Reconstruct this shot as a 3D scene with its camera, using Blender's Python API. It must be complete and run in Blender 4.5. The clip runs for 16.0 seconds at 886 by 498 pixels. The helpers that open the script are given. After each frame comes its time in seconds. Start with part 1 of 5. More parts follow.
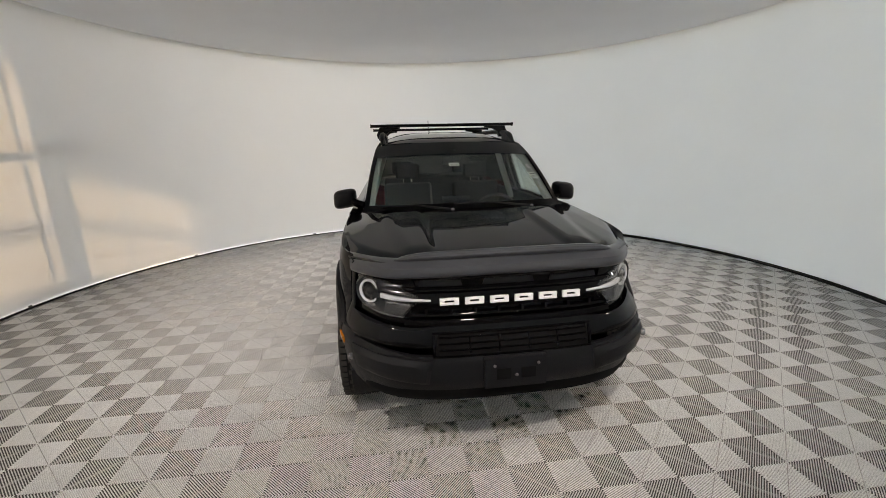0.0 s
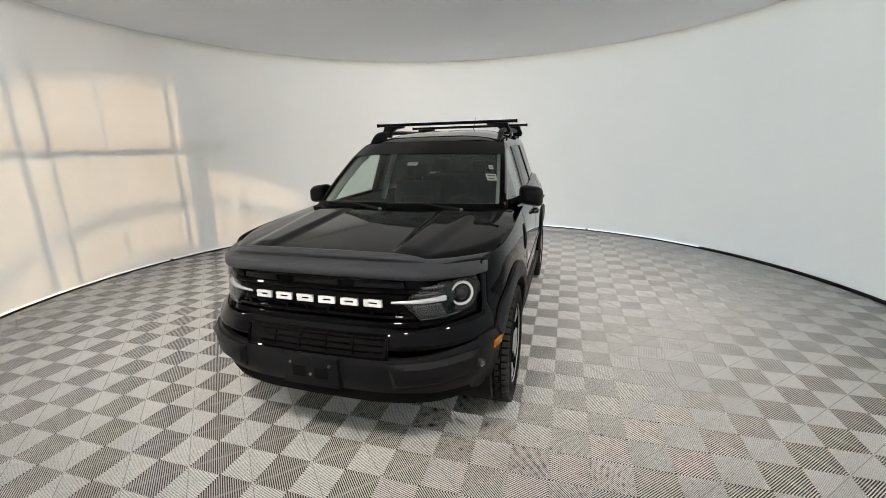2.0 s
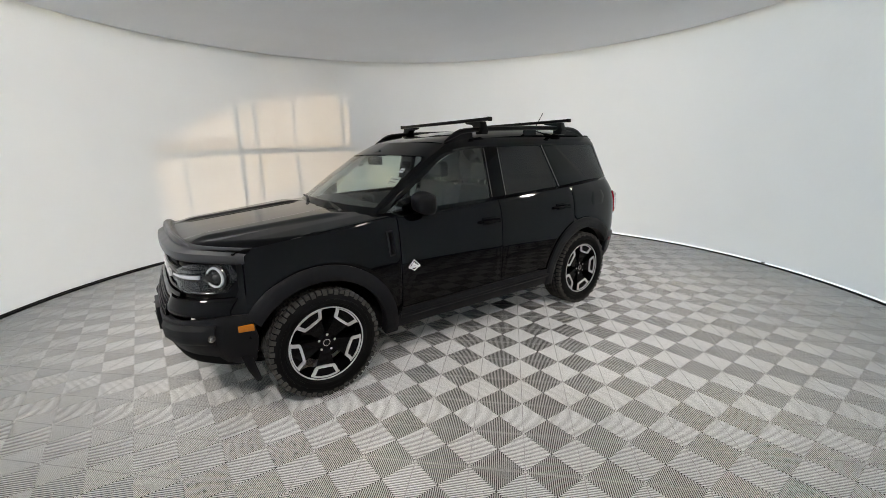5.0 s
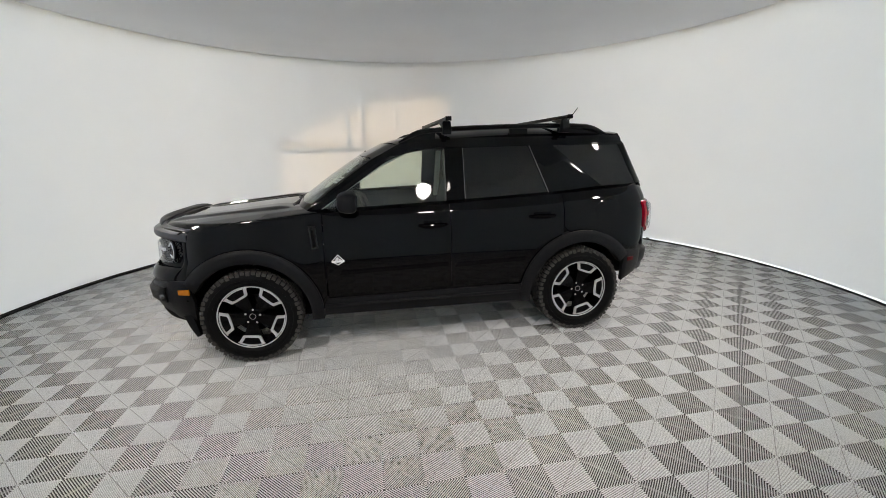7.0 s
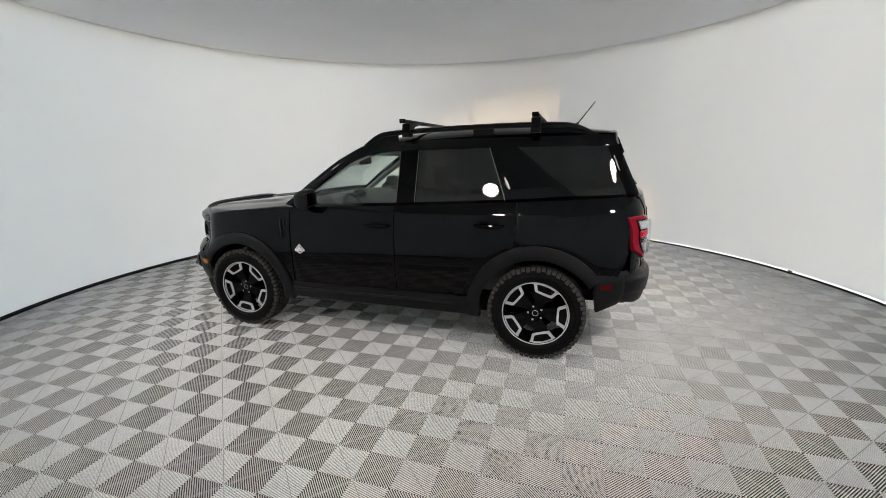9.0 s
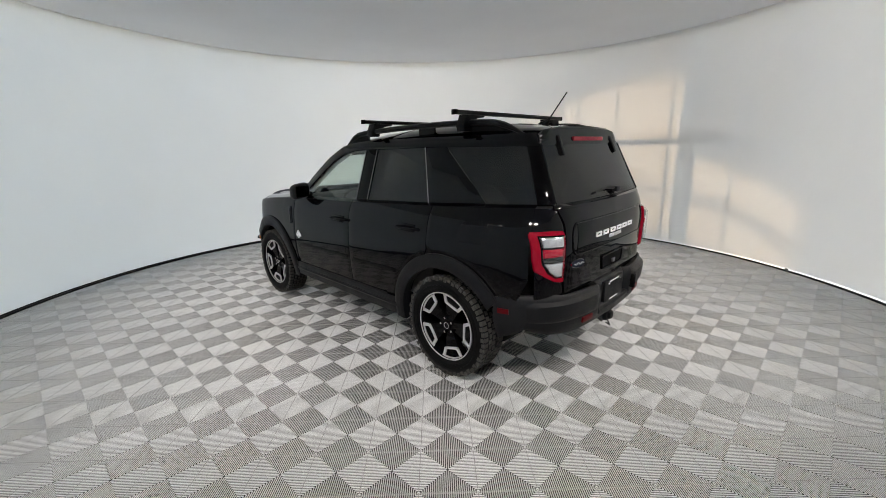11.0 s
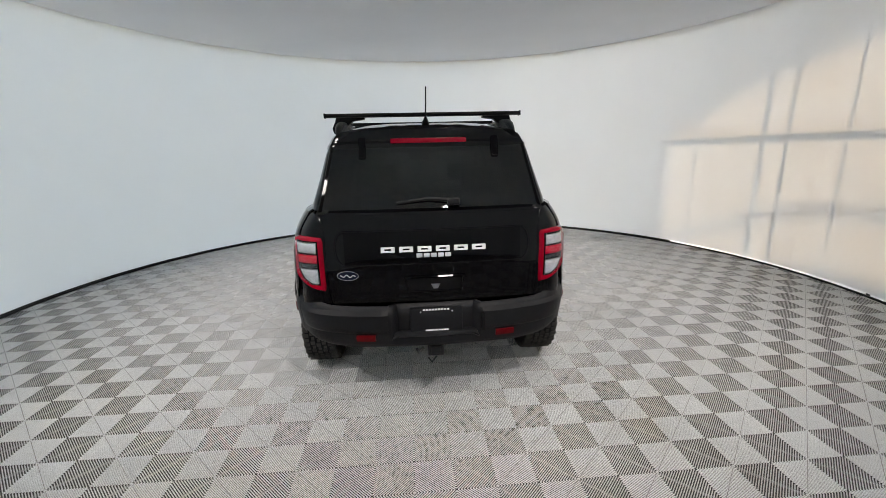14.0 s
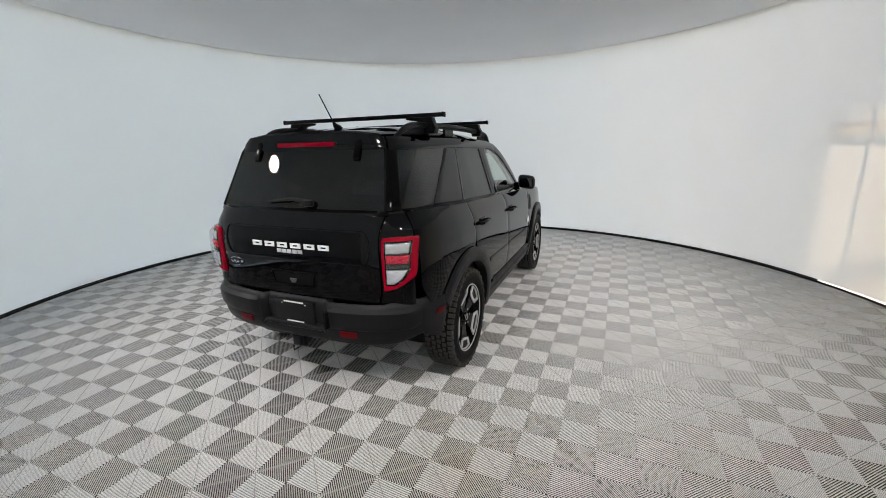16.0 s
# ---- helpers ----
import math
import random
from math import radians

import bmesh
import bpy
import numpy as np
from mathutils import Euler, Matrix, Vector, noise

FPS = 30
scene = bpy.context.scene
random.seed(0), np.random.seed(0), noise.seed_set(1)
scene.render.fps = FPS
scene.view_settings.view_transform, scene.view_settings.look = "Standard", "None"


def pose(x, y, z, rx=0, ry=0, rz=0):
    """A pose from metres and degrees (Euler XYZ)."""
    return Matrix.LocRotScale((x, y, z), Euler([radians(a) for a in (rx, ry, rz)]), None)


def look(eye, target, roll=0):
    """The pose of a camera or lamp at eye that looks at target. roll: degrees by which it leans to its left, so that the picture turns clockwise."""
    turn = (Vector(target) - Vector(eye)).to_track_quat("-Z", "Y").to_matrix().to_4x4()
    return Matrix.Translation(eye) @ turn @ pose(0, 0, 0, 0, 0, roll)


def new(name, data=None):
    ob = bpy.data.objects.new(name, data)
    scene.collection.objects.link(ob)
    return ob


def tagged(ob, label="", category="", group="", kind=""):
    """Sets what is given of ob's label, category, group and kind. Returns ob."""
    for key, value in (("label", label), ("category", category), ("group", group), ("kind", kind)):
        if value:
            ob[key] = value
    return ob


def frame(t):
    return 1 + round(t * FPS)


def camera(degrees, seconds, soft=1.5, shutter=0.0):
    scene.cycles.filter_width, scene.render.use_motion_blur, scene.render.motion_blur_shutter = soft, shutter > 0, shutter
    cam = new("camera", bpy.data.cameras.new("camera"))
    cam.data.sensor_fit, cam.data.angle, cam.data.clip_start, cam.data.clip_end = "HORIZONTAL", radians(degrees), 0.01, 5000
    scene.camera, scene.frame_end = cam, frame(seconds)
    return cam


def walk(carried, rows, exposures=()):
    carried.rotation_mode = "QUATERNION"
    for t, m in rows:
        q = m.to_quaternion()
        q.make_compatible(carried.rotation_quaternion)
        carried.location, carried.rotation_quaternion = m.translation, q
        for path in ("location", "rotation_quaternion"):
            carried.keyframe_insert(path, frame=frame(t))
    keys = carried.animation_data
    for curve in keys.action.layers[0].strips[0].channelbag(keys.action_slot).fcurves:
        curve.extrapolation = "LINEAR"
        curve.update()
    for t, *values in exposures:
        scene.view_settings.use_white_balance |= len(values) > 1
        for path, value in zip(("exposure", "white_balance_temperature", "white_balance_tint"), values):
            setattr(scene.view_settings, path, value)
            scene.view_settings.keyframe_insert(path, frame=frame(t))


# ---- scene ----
cam = camera(94.4, 16.0, soft=0.9)
EYE = 1.585
# seconds, x, y, tilt, heading, lean
PATH = [
    (0, -0.572, -3.938, 76.26, -7.39, -1.40),
    (0.5, -0.136, -3.963, 76.27, -1.79, -1.21),
    (1, 0.304, -3.942, 76.25, 4.12, -1.24),
    (1.5, 0.738, -3.876, 76.10, 10.67, -1.27),
    (2, 1.165, -3.763, 76.08, 16.69, -1.24),
    (2.5, 1.594, -3.599, 76.14, 22.85, -1.28),
    (3, 1.995, -3.393, 76.17, 28.93, -1.26),
    (3.5, 2.380, -3.139, 76.16, 35.26, -1.33),
    (4, 2.738, -2.841, 76.22, 41.82, -1.29),
    (4.5, 3.050, -2.516, 76.18, 47.86, -1.29),
    (5, 3.335, -2.147, 76.18, 54.25, -1.29),
    (5.5, 3.579, -1.745, 76.18, 60.69, -1.29),
    (6, 3.777, -1.316, 76.18, 67.17, -1.29),
    (6.5, 3.924, -0.874, 76.04, 73.46, -1.41),
    (7, 4.023, -0.402, 76.18, 79.97, -1.31),
    (7.5, 4.067, 0.080, 76.24, 86.68, -1.28),
    (8, 4.055, 0.570, 76.13, 93.73, -1.25),
    (8.5, 3.983, 1.065, 76.27, 100.53, -1.30),
    (9, 3.853, 1.547, 76.37, 107.30, -1.32),
    (9.5, 3.675, 1.994, 76.18, 113.79, -1.29),
    (10, 3.438, 2.430, 76.18, 120.60, -1.29),
    (10.5, 3.150, 2.837, 76.18, 127.43, -1.29),
    (11, 2.814, 3.208, 76.18, 134.28, -1.29),
    (11.5, 2.439, 3.534, 76.12, 141.37, -1.32),
    (12, 2.013, 3.822, 76.06, 148.21, -1.30),
    (12.5, 1.561, 4.054, 76.13, 155.07, -1.28),
    (13, 1.097, 4.225, 76.14, 161.71, -1.28),
    (13.5, 0.613, 4.340, 76.12, 168.59, -1.30),
    (14, 0.120, 4.397, 76.06, 175.63, -1.30),
    (14.5, -0.386, 4.395, 76.20, 182.31, -1.27),
    (15, -0.883, 4.333, 76.20, 189.11, -1.30),
    (15.5, -1.362, 4.213, 76.18, 195.74, -1.30),
    (16, -1.844, 4.029, 76.28, 203.05, -1.21),
]
walk(cam, [(t, pose(x, y, EYE, tilt, 0, yaw) @ pose(0, 0, 0, 0, 0, lean)) for t, x, y, tilt, yaw, lean in PATH],
     exposures=((0.0, 3.47, 9300, 17), (0.8, 3.55, 9200, 16), (2.0, 3.72, 9000, 14), (4.0, 3.65, 8600, 13.5), (8.0, 3.64, 8500, 14), (12.0, 3.65, 8350, 14), (16.0, 3.65, 8200, 14)))

# ---- light ----
SUN_AZ, SUN_EL = 262.0, 45.0   # azimuth counted from -y towards +x
sa, se = radians(SUN_AZ), radians(SUN_EL)
world = bpy.data.worlds.new("sky")
scene.world = world
world.use_nodes = True
wn = world.node_tree
sky = wn.nodes.new("ShaderNodeTexSky")
sky.sky_type, sky.sun_disc, sky.sun_elevation, sky.sun_rotation = "NISHITA", False, se, radians(180 - SUN_AZ)
wn.links.new(sky.outputs[0], wn.nodes["Background"].inputs[0])
wn.nodes["Background"].inputs[1].default_value = 0.15
sun_data = bpy.data.lights.new("sun", "SUN")
sun_data.energy, sun_data.angle, sun_data.color = 0.60, radians(1.1), (1.0, 0.83, 0.62)
sun = new("sun", sun_data)
sun.matrix_world = look((math.sin(sa) * 20 * math.cos(se), -math.cos(sa) * 20 * math.cos(se), 20 * math.sin(se)), (0, 0, 0))

ROOM = (-0.114, 0.22)          # middle of the round booth
R, TOP = 4.42, 3.20

# round fill lamps added under the ceiling rim, narrowed to car and floor
# they stand in for one light that travels with the camera
for k in range(8):
    a = radians(4 + 45 * k)
    lamp_data = bpy.data.lights.new("fill_lamp", "AREA")
    lamp_data.shape, lamp_data.size, lamp_data.spread = "DISK", 0.26, radians(73)
    lamp_data.energy, lamp_data.color = 1.12, (0.80, 0.87, 1.0)
    fill_lamp = new("fill_lamp", lamp_data)
    eye = Vector((ROOM[0] + 4.0 * math.sin(a), ROOM[1] - 4.0 * math.cos(a), TOP - 0.16))
    fill_lamp.matrix_world = look(eye, eye + Vector((-math.sin(a) * 0.53, math.cos(a) * 0.53, -1)))

# ---- materials ----
def material(name, color, rough=0.5, metal=0.0, coat=0.0, noise_scale=0.0, vary=0.0, bump=0.0, bump_scale=200.0, spec=0.5, rough_vary=0.0, coat_ior=1.5):
    m = bpy.data.materials.new(name)
    m.use_nodes = True
    nt = m.node_tree
    p = nt.nodes["Principled BSDF"]
    p.inputs["Base Color"].default_value = (*color, 1)
    p.inputs["Roughness"].default_value = rough
    p.inputs["Metallic"].default_value = metal
    p.inputs["Coat Weight"].default_value = coat
    p.inputs["Coat Roughness"].default_value = 0.03
    p.inputs["Coat IOR"].default_value = coat_ior
    p.inputs["Specular IOR Level"].default_value = spec
    geo = nt.nodes.new("ShaderNodeTexCoord")
    if vary or rough_vary:
        nz = nt.nodes.new("ShaderNodeTexNoise")
        nz.inputs["Scale"].default_value = noise_scale
        nz.inputs["Detail"].default_value = 6
        nt.links.new(geo.outputs["Object"], nz.inputs["Vector"])
        if vary:
            mix = nt.nodes.new("ShaderNodeMix")
            mix.data_type = "RGBA"
            mix.inputs[6].default_value = (*[c * (1 - vary) for c in color], 1)
            mix.inputs[7].default_value = (*[min(1, c * (1 + vary)) for c in color], 1)
            nt.links.new(nz.outputs[0], mix.inputs[0])
            nt.links.new(mix.outputs[2], p.inputs["Base Color"])
        if rough_vary:
            mr = nt.nodes.new("ShaderNodeMapRange")
            mr.inputs[1].default_value, mr.inputs[2].default_value = 0.3, 0.7
            mr.inputs[3].default_value, mr.inputs[4].default_value = rough - rough_vary, rough + rough_vary
            nt.links.new(nz.outputs[0], mr.inputs[0])
            nt.links.new(mr.outputs[0], p.inputs["Roughness"])
    if bump:
        n2 = nt.nodes.new("ShaderNodeTexNoise")
        n2.inputs["Scale"].default_value = bump_scale
        n2.inputs["Detail"].default_value = 3
        nt.links.new(geo.outputs["Object"], n2.inputs["Vector"])
        bp = nt.nodes.new("ShaderNodeBump")
        bp.inputs["Strength"].default_value = bump
        bp.inputs["Distance"].default_value = 0.002
        nt.links.new(n2.outputs[0], bp.inputs["Height"])
        nt.links.new(bp.outputs[0], p.inputs["Normal"])
    return m


def glass(name, tint, gloss_rough=0.0, base=0.02):
    """A pane: tinted see-through with a Fresnel mirror on top."""
    m = bpy.data.materials.new(name)
    m.use_nodes = True
    nt = m.node_tree
    nt.nodes.clear()
    out = nt.nodes.new("ShaderNodeOutputMaterial")
    clear = nt.nodes.new("ShaderNodeBsdfTransparent")
    clear.inputs[0].default_value = (*tint, 1)
    gloss = nt.nodes.new("ShaderNodeBsdfGlossy")
    gloss.inputs["Roughness"].default_value = gloss_rough
    lw = nt.nodes.new("ShaderNodeLayerWeight")
    lw.inputs[0].default_value = 0.5
    pw = nt.nodes.new("ShaderNodeMath")
    pw.operation = "POWER"
    pw.inputs[1].default_value = 5.0
    nt.links.new(lw.outputs["Facing"], pw.inputs[0])
    fr = nt.nodes.new("ShaderNodeMath")
    fr.operation = "MULTIPLY_ADD"
    fr.inputs[1].default_value, fr.inputs[2].default_value = 0.9, base
    nt.links.new(pw.outputs[0], fr.inputs[0])
    mix = nt.nodes.new("ShaderNodeMixShader")
    nt.links.new(fr.outputs[0], mix.inputs[0])
    nt.links.new(clear.outputs[0], mix.inputs[1])
    nt.links.new(gloss.outputs[0], mix.inputs[2])
    nt.links.new(mix.outputs[0], out.inputs[0])
    return m


def fabric(name, through_part=0.33):
    """White stretched cloth: daylight on its back shows through it."""
    m = bpy.data.materials.new(name)
    m.use_nodes = True
    nt = m.node_tree
    nt.nodes.clear()
    out = nt.nodes.new("ShaderNodeOutputMaterial")
    co = nt.nodes.new("ShaderNodeTexCoord")
    nz = nt.nodes.new("ShaderNodeTexNoise")
    nz.inputs["Scale"].default_value, nz.inputs["Detail"].default_value = 1.3, 5
    nt.links.new(co.outputs["Object"], nz.inputs["Vector"])
    mix = nt.nodes.new("ShaderNodeMix")
    mix.data_type = "RGBA"
    mix.inputs[6].default_value, mix.inputs[7].default_value = (0.72, 0.71, 0.695, 1), (0.79, 0.785, 0.77, 1)
    nt.links.new(nz.outputs[0], mix.inputs[0])
    fine = nt.nodes.new("ShaderNodeTexNoise")
    fine.inputs["Scale"].default_value, fine.inputs["Detail"].default_value = 4.0, 4
    nt.links.new(co.outputs["Object"], fine.inputs["Vector"])
    bp = nt.nodes.new("ShaderNodeBump")
    bp.inputs["Strength"].default_value, bp.inputs["Distance"].default_value = 0.25, 0.02
    nt.links.new(fine.outputs[0], bp.inputs["Height"])
    dif = nt.nodes.new("ShaderNodeBsdfDiffuse")
    tra = nt.nodes.new("ShaderNodeBsdfTranslucent")
    tra.inputs[0].default_value = (0.9, 0.89, 0.86, 1)
    for n in (dif, tra):
        nt.links.new(bp.outputs[0], n.inputs["Normal"])
    nt.links.new(mix.outputs[2], dif.inputs[0])
    ms = nt.nodes.new("ShaderNodeMixShader")
    ms.inputs[0].default_value = through_part
    nt.links.new(dif.outputs[0], ms.inputs[1])
    nt.links.new(tra.outputs[0], ms.inputs[2])
    nt.links.new(ms.outputs[0], out.inputs[0])
    return m


PAINT = material("black_paint", (0.0015, 0.0015, 0.002), 0.4, coat=1.0, spec=0.0, coat_ior=1.305, noise_scale=3, rough_vary=0.05)
GLOSS = material("gloss_black_trim", (0.0012, 0.0012, 0.0015), 0.3, coat=1.0, spec=0.0, coat_ior=1.22, noise_scale=4, rough_vary=0.04)
PLASTIC = material("grained_plastic", (0.0052, 0.0056, 0.0068), 0.46, spec=0.22, noise_scale=9, vary=0.25, bump=0.35, bump_scale=500, rough_vary=0.08)
MATTE = material("satin_shield", (0.042, 0.0445, 0.052), 0.34, noise_scale=6, vary=0.15, rough_vary=0.06)
DARK = material("dark_void", (0.004, 0.004, 0.0045), 0.8, spec=0.1)
RUBBER = material("tyre_rubber", (0.0040, 0.0040, 0.0042), 0.6, spec=0.12, noise_scale=14, vary=0.35, bump=0.3, bump_scale=260)
TREAD = material("worn_tread", (0.050, 0.049, 0.047), 0.75, spec=0.15, noise_scale=25, vary=0.45, bump=0.3, bump_scale=260)
RIM_BLACK = material("rim_black", (0.0025, 0.0025, 0.003), 0.3, coat=0.8, spec=0.0, coat_ior=1.25, noise_scale=30, rough_vary=0.06)
RIM_CUT = material("machined_alloy", (0.66, 0.66, 0.67), 0.34, metal=0.6, noise_scale=40, rough_vary=0.06)
CHROME = material("chrome", (0.75, 0.76, 0.78), 0.12, metal=1.0)
MIRROR = material("dark_mirror", (0.05, 0.053, 0.058), 0.03, metal=1.0)
STEEL = material("dull_steel", (0.2, 0.2, 0.21), 0.45, metal=1.0, noise_scale=30, vary=0.3)
WHITE = material("white_letter", (0.85, 0.85, 0.86), 0.35)
SILVER = material("badge_silver", (0.7, 0.7, 0.72), 0.3, metal=0.6)
RED = material("red_lens", (0.29, 0.0006, 0.012), 0.22, coat=0.6, spec=0.1, coat_ior=1.305, noise_scale=30, vary=0.25)
RED_PANE = material("bright_red_pane", (0.50, 0.002, 0.022), 0.15, spec=0.3, noise_scale=30, vary=0.2)
RED_DARK = material("dark_red_reflector", (0.10, 0.001, 0.003), 0.3, coat=0.5, spec=0.1, coat_ior=1.25, noise_scale=60, vary=0.3)
AMBER = material("amber_lens", (0.48, 0.15, 0.01), 0.25, coat=0.3, noise_scale=60, vary=0.25)
LAMP_CLEAR = material("reflector_silver", (0.40, 0.41, 0.43), 0.16, metal=0.95, noise_scale=38, vary=0.5, bump=1.0, bump_scale=45)
REFLECTOR = material("faceted_reflector", (0.62, 0.63, 0.65), 0.16, metal=0.55, noise_scale=34, vary=0.5, bump=1.0, bump_scale=55)
LAMP_SMOKE = material("smoked_lens", (0.035, 0.036, 0.039), 0.15, metal=0.5, noise_scale=40, vary=0.4)
LAMP_GREY = material("headlamp_bowl", (0.20, 0.205, 0.215), 0.2, metal=0.8, noise_scale=30, vary=0.6, bump=0.6, bump_scale=50)
LAMP_WHITE = material("light_guide", (0.60, 0.61, 0.63), 0.2)
BLUE = material("badge_blue", (0.003, 0.0045, 0.013), 0.3, spec=0.1)
SEAT = material("seat_cloth", (0.018, 0.018, 0.020), 0.8, noise_scale=30, vary=0.3, bump=0.3, bump_scale=300)
TRIM_GREY = material("pillar_trim", (0.62, 0.64, 0.62), 0.7, noise_scale=12, vary=0.1)
DASH = material("dash_plastic", (0.016, 0.016, 0.018), 0.6, noise_scale=20, vary=0.2)
PAPER = material("paper", (0.8, 0.8, 0.78), 0.7)
INK = material("ink", (0.05, 0.05, 0.06), 0.7)
CLEAR = glass("clear_glass", (0.90, 0.945, 0.92), 0.0, 0.048)
TINT = glass("privacy_glass", (0.17, 0.178, 0.18), 0.0, 0.055)
LENS = glass("lens_cover", (0.97, 0.97, 0.975), 0.0, 0.03)
FABRIC = fabric("white_wall_cloth", 0.35)
STRIP = fabric("daylight_strip", 0.92)
CEIL = fabric("ceiling_cloth", 0.125)
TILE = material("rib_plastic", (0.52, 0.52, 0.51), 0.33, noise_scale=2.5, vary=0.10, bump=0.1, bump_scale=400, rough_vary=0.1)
# paler than the rib tops: light on the sides put into the colour
TILE_SIDE = material("lit_rib_side", (0.93, 0.935, 0.93), 0.35, noise_scale=5, vary=0.05)
# shade between the ribs, put into the colour of webs and base
TILE_LOW = material("groove_shade", (0.045, 0.044, 0.042), 0.8, noise_scale=5, vary=0.4)
TILE_BAR = material("rib_crossbar", (0.24, 0.237, 0.23), 0.6, noise_scale=5, vary=0.2)
BLACKTRIM = material("black_base_trim", (0.012, 0.012, 0.012), 0.5, noise_scale=6, vary=0.3)
CONCRETE = material("asphalt", (0.10, 0.10, 0.10), 0.9, noise_scale=1.5, vary=0.2, bump=0.3, bump_scale=40)
# traffic stains across the floor, wider than one tile
_nt = TILE.node_tree
_p = _nt.nodes["Principled BSDF"]
_src = _p.inputs["Base Color"].links[0].from_socket
_pos = _nt.nodes.new("ShaderNodeNewGeometry")
_st = _nt.nodes.new("ShaderNodeTexNoise")
_st.inputs["Scale"].default_value, _st.inputs["Detail"].default_value, _st.inputs["Roughness"].default_value = 0.9, 7, 0.62
_nt.links.new(_pos.outputs["Position"], _st.inputs["Vector"])
_rm = _nt.nodes.new("ShaderNodeMapRange")
_rm.inputs[1].default_value, _rm.inputs[2].default_value = 0.50, 0.74
_rm.inputs[3].default_value, _rm.inputs[4].default_value = 0.0, 0.55
_nt.links.new(_st.outputs[0], _rm.inputs[0])
_mx = _nt.nodes.new("ShaderNodeMix")
_mx.data_type = "RGBA"
_mx.inputs[7].default_value = (0.50, 0.46, 0.39, 1)
_nt.links.new(_rm.outputs[0], _mx.inputs[0])
_nt.links.new(_src, _mx.inputs[6])
_nt.links.new(_mx.outputs[2], _p.inputs["Base Color"])
# brown drip stains where cars stand, plus one blot of painted-in warm reflection
_src = _p.inputs["Base Color"].links[0].from_socket
# the first centre is the reflected-light blot
for _c, _r in (((-1.1, 2.45, 0), 0.75), ((-1.0, -1.75, 0), 0.42), ((0.65, -1.85, 0), 0.38)):
    _far = _nt.nodes.new("ShaderNodeVectorMath")
    _far.operation = "DISTANCE"
    _far.inputs[1].default_value = _c
    _nt.links.new(_pos.outputs["Position"], _far.inputs[0])
    _fade = _nt.nodes.new("ShaderNodeMapRange")
    _fade.inputs[1].default_value, _fade.inputs[2].default_value, _fade.inputs[3].default_value, _fade.inputs[4].default_value = 0.1, _r, 1.0, 0.0
    _nt.links.new(_far.outputs["Value"], _fade.inputs[0])
    _blot = _nt.nodes.new("ShaderNodeTexNoise")
    _blot.inputs["Scale"].default_value, _blot.inputs["Detail"].default_value = 3.5, 5
    _nt.links.new(_pos.outputs["Position"], _blot.inputs["Vector"])
    _cut = _nt.nodes.new("ShaderNodeMapRange")
    _cut.inputs[1].default_value, _cut.inputs[2].default_value, _cut.inputs[3].default_value, _cut.inputs[4].default_value = 0.38, 0.66, 0.0, 0.35
    _nt.links.new(_blot.outputs[0], _cut.inputs[0])
    _both = _nt.nodes.new("ShaderNodeMath")
    _both.operation = "MULTIPLY"
    _nt.links.new(_fade.outputs[0], _both.inputs[0])
    _nt.links.new(_cut.outputs[0], _both.inputs[1])
    _mx = _nt.nodes.new("ShaderNodeMix")
    _mx.data_type = "RGBA"
    _mx.inputs[7].default_value = (0.42, 0.32, 0.21, 1)
    _nt.links.new(_both.outputs[0], _mx.inputs[0])
    _nt.links.new(_src, _mx.inputs[6])
    _src = _mx.outputs[2]
_nt.links.new(_src, _p.inputs["Base Color"])
# each floor tile a little lighter or darker than its neighbour
_nt = TILE.node_tree
_p = _nt.nodes["Principled BSDF"]
_src = _p.inputs["Base Color"].links[0].from_socket
_oi = _nt.nodes.new("ShaderNodeObjectInfo")
_mr = _nt.nodes.new("ShaderNodeMapRange")
_mr.inputs[3].default_value, _mr.inputs[4].default_value = 0.93, 1.05
_nt.links.new(_oi.outputs["Random"], _mr.inputs[0])
_hs = _nt.nodes.new("ShaderNodeHueSaturation")
_nt.links.new(_mr.outputs[0], _hs.inputs["Value"])
_nt.links.new(_src, _hs.inputs["Color"])
_nt.links.new(_hs.outputs[0], _p.inputs["Base Color"])


# ---- mesh helpers ----
def finish(name, bm, mat, angle=34):
    me = bpy.data.meshes.new(name)
    bm.normal_update()
    bm.to_mesh(me)
    bm.free()
    for p in me.polygons:
        p.use_smooth = True
    me.set_sharp_from_angle(angle=radians(angle))
    me.materials.append(mat)
    return me


def part(name, bm, mat, parent, label=""):
    ob = new(name, finish(name, bm, mat))
    ob.parent = parent
    return tagged(ob, label)


def thing(name, bm, mat, label, category, kind="", group=""):
    return tagged(new(name, finish(name, bm, mat)), label, category, group, kind)


def box(bm, lo, hi, bevel=0.0, seg=2, m=None):
    r = bmesh.ops.create_cube(bm, size=1)
    vs = r["verts"]
    for v in vs:
        v.co = [lo[i] + (hi[i] - lo[i]) * (v.co[i] + 0.5) for i in range(3)]
    if bevel:
        es = list({e for v in vs for e in v.link_edges})
        vs = list({v for f in bmesh.ops.bevel(bm, geom=es, offset=bevel, segments=seg, profile=0.6, affect="EDGES")["faces"] for v in f.verts})
    if m is not None:
        bmesh.ops.transform(bm, matrix=m, verts=list({w for v in vs for w in [v]}))
    return vs


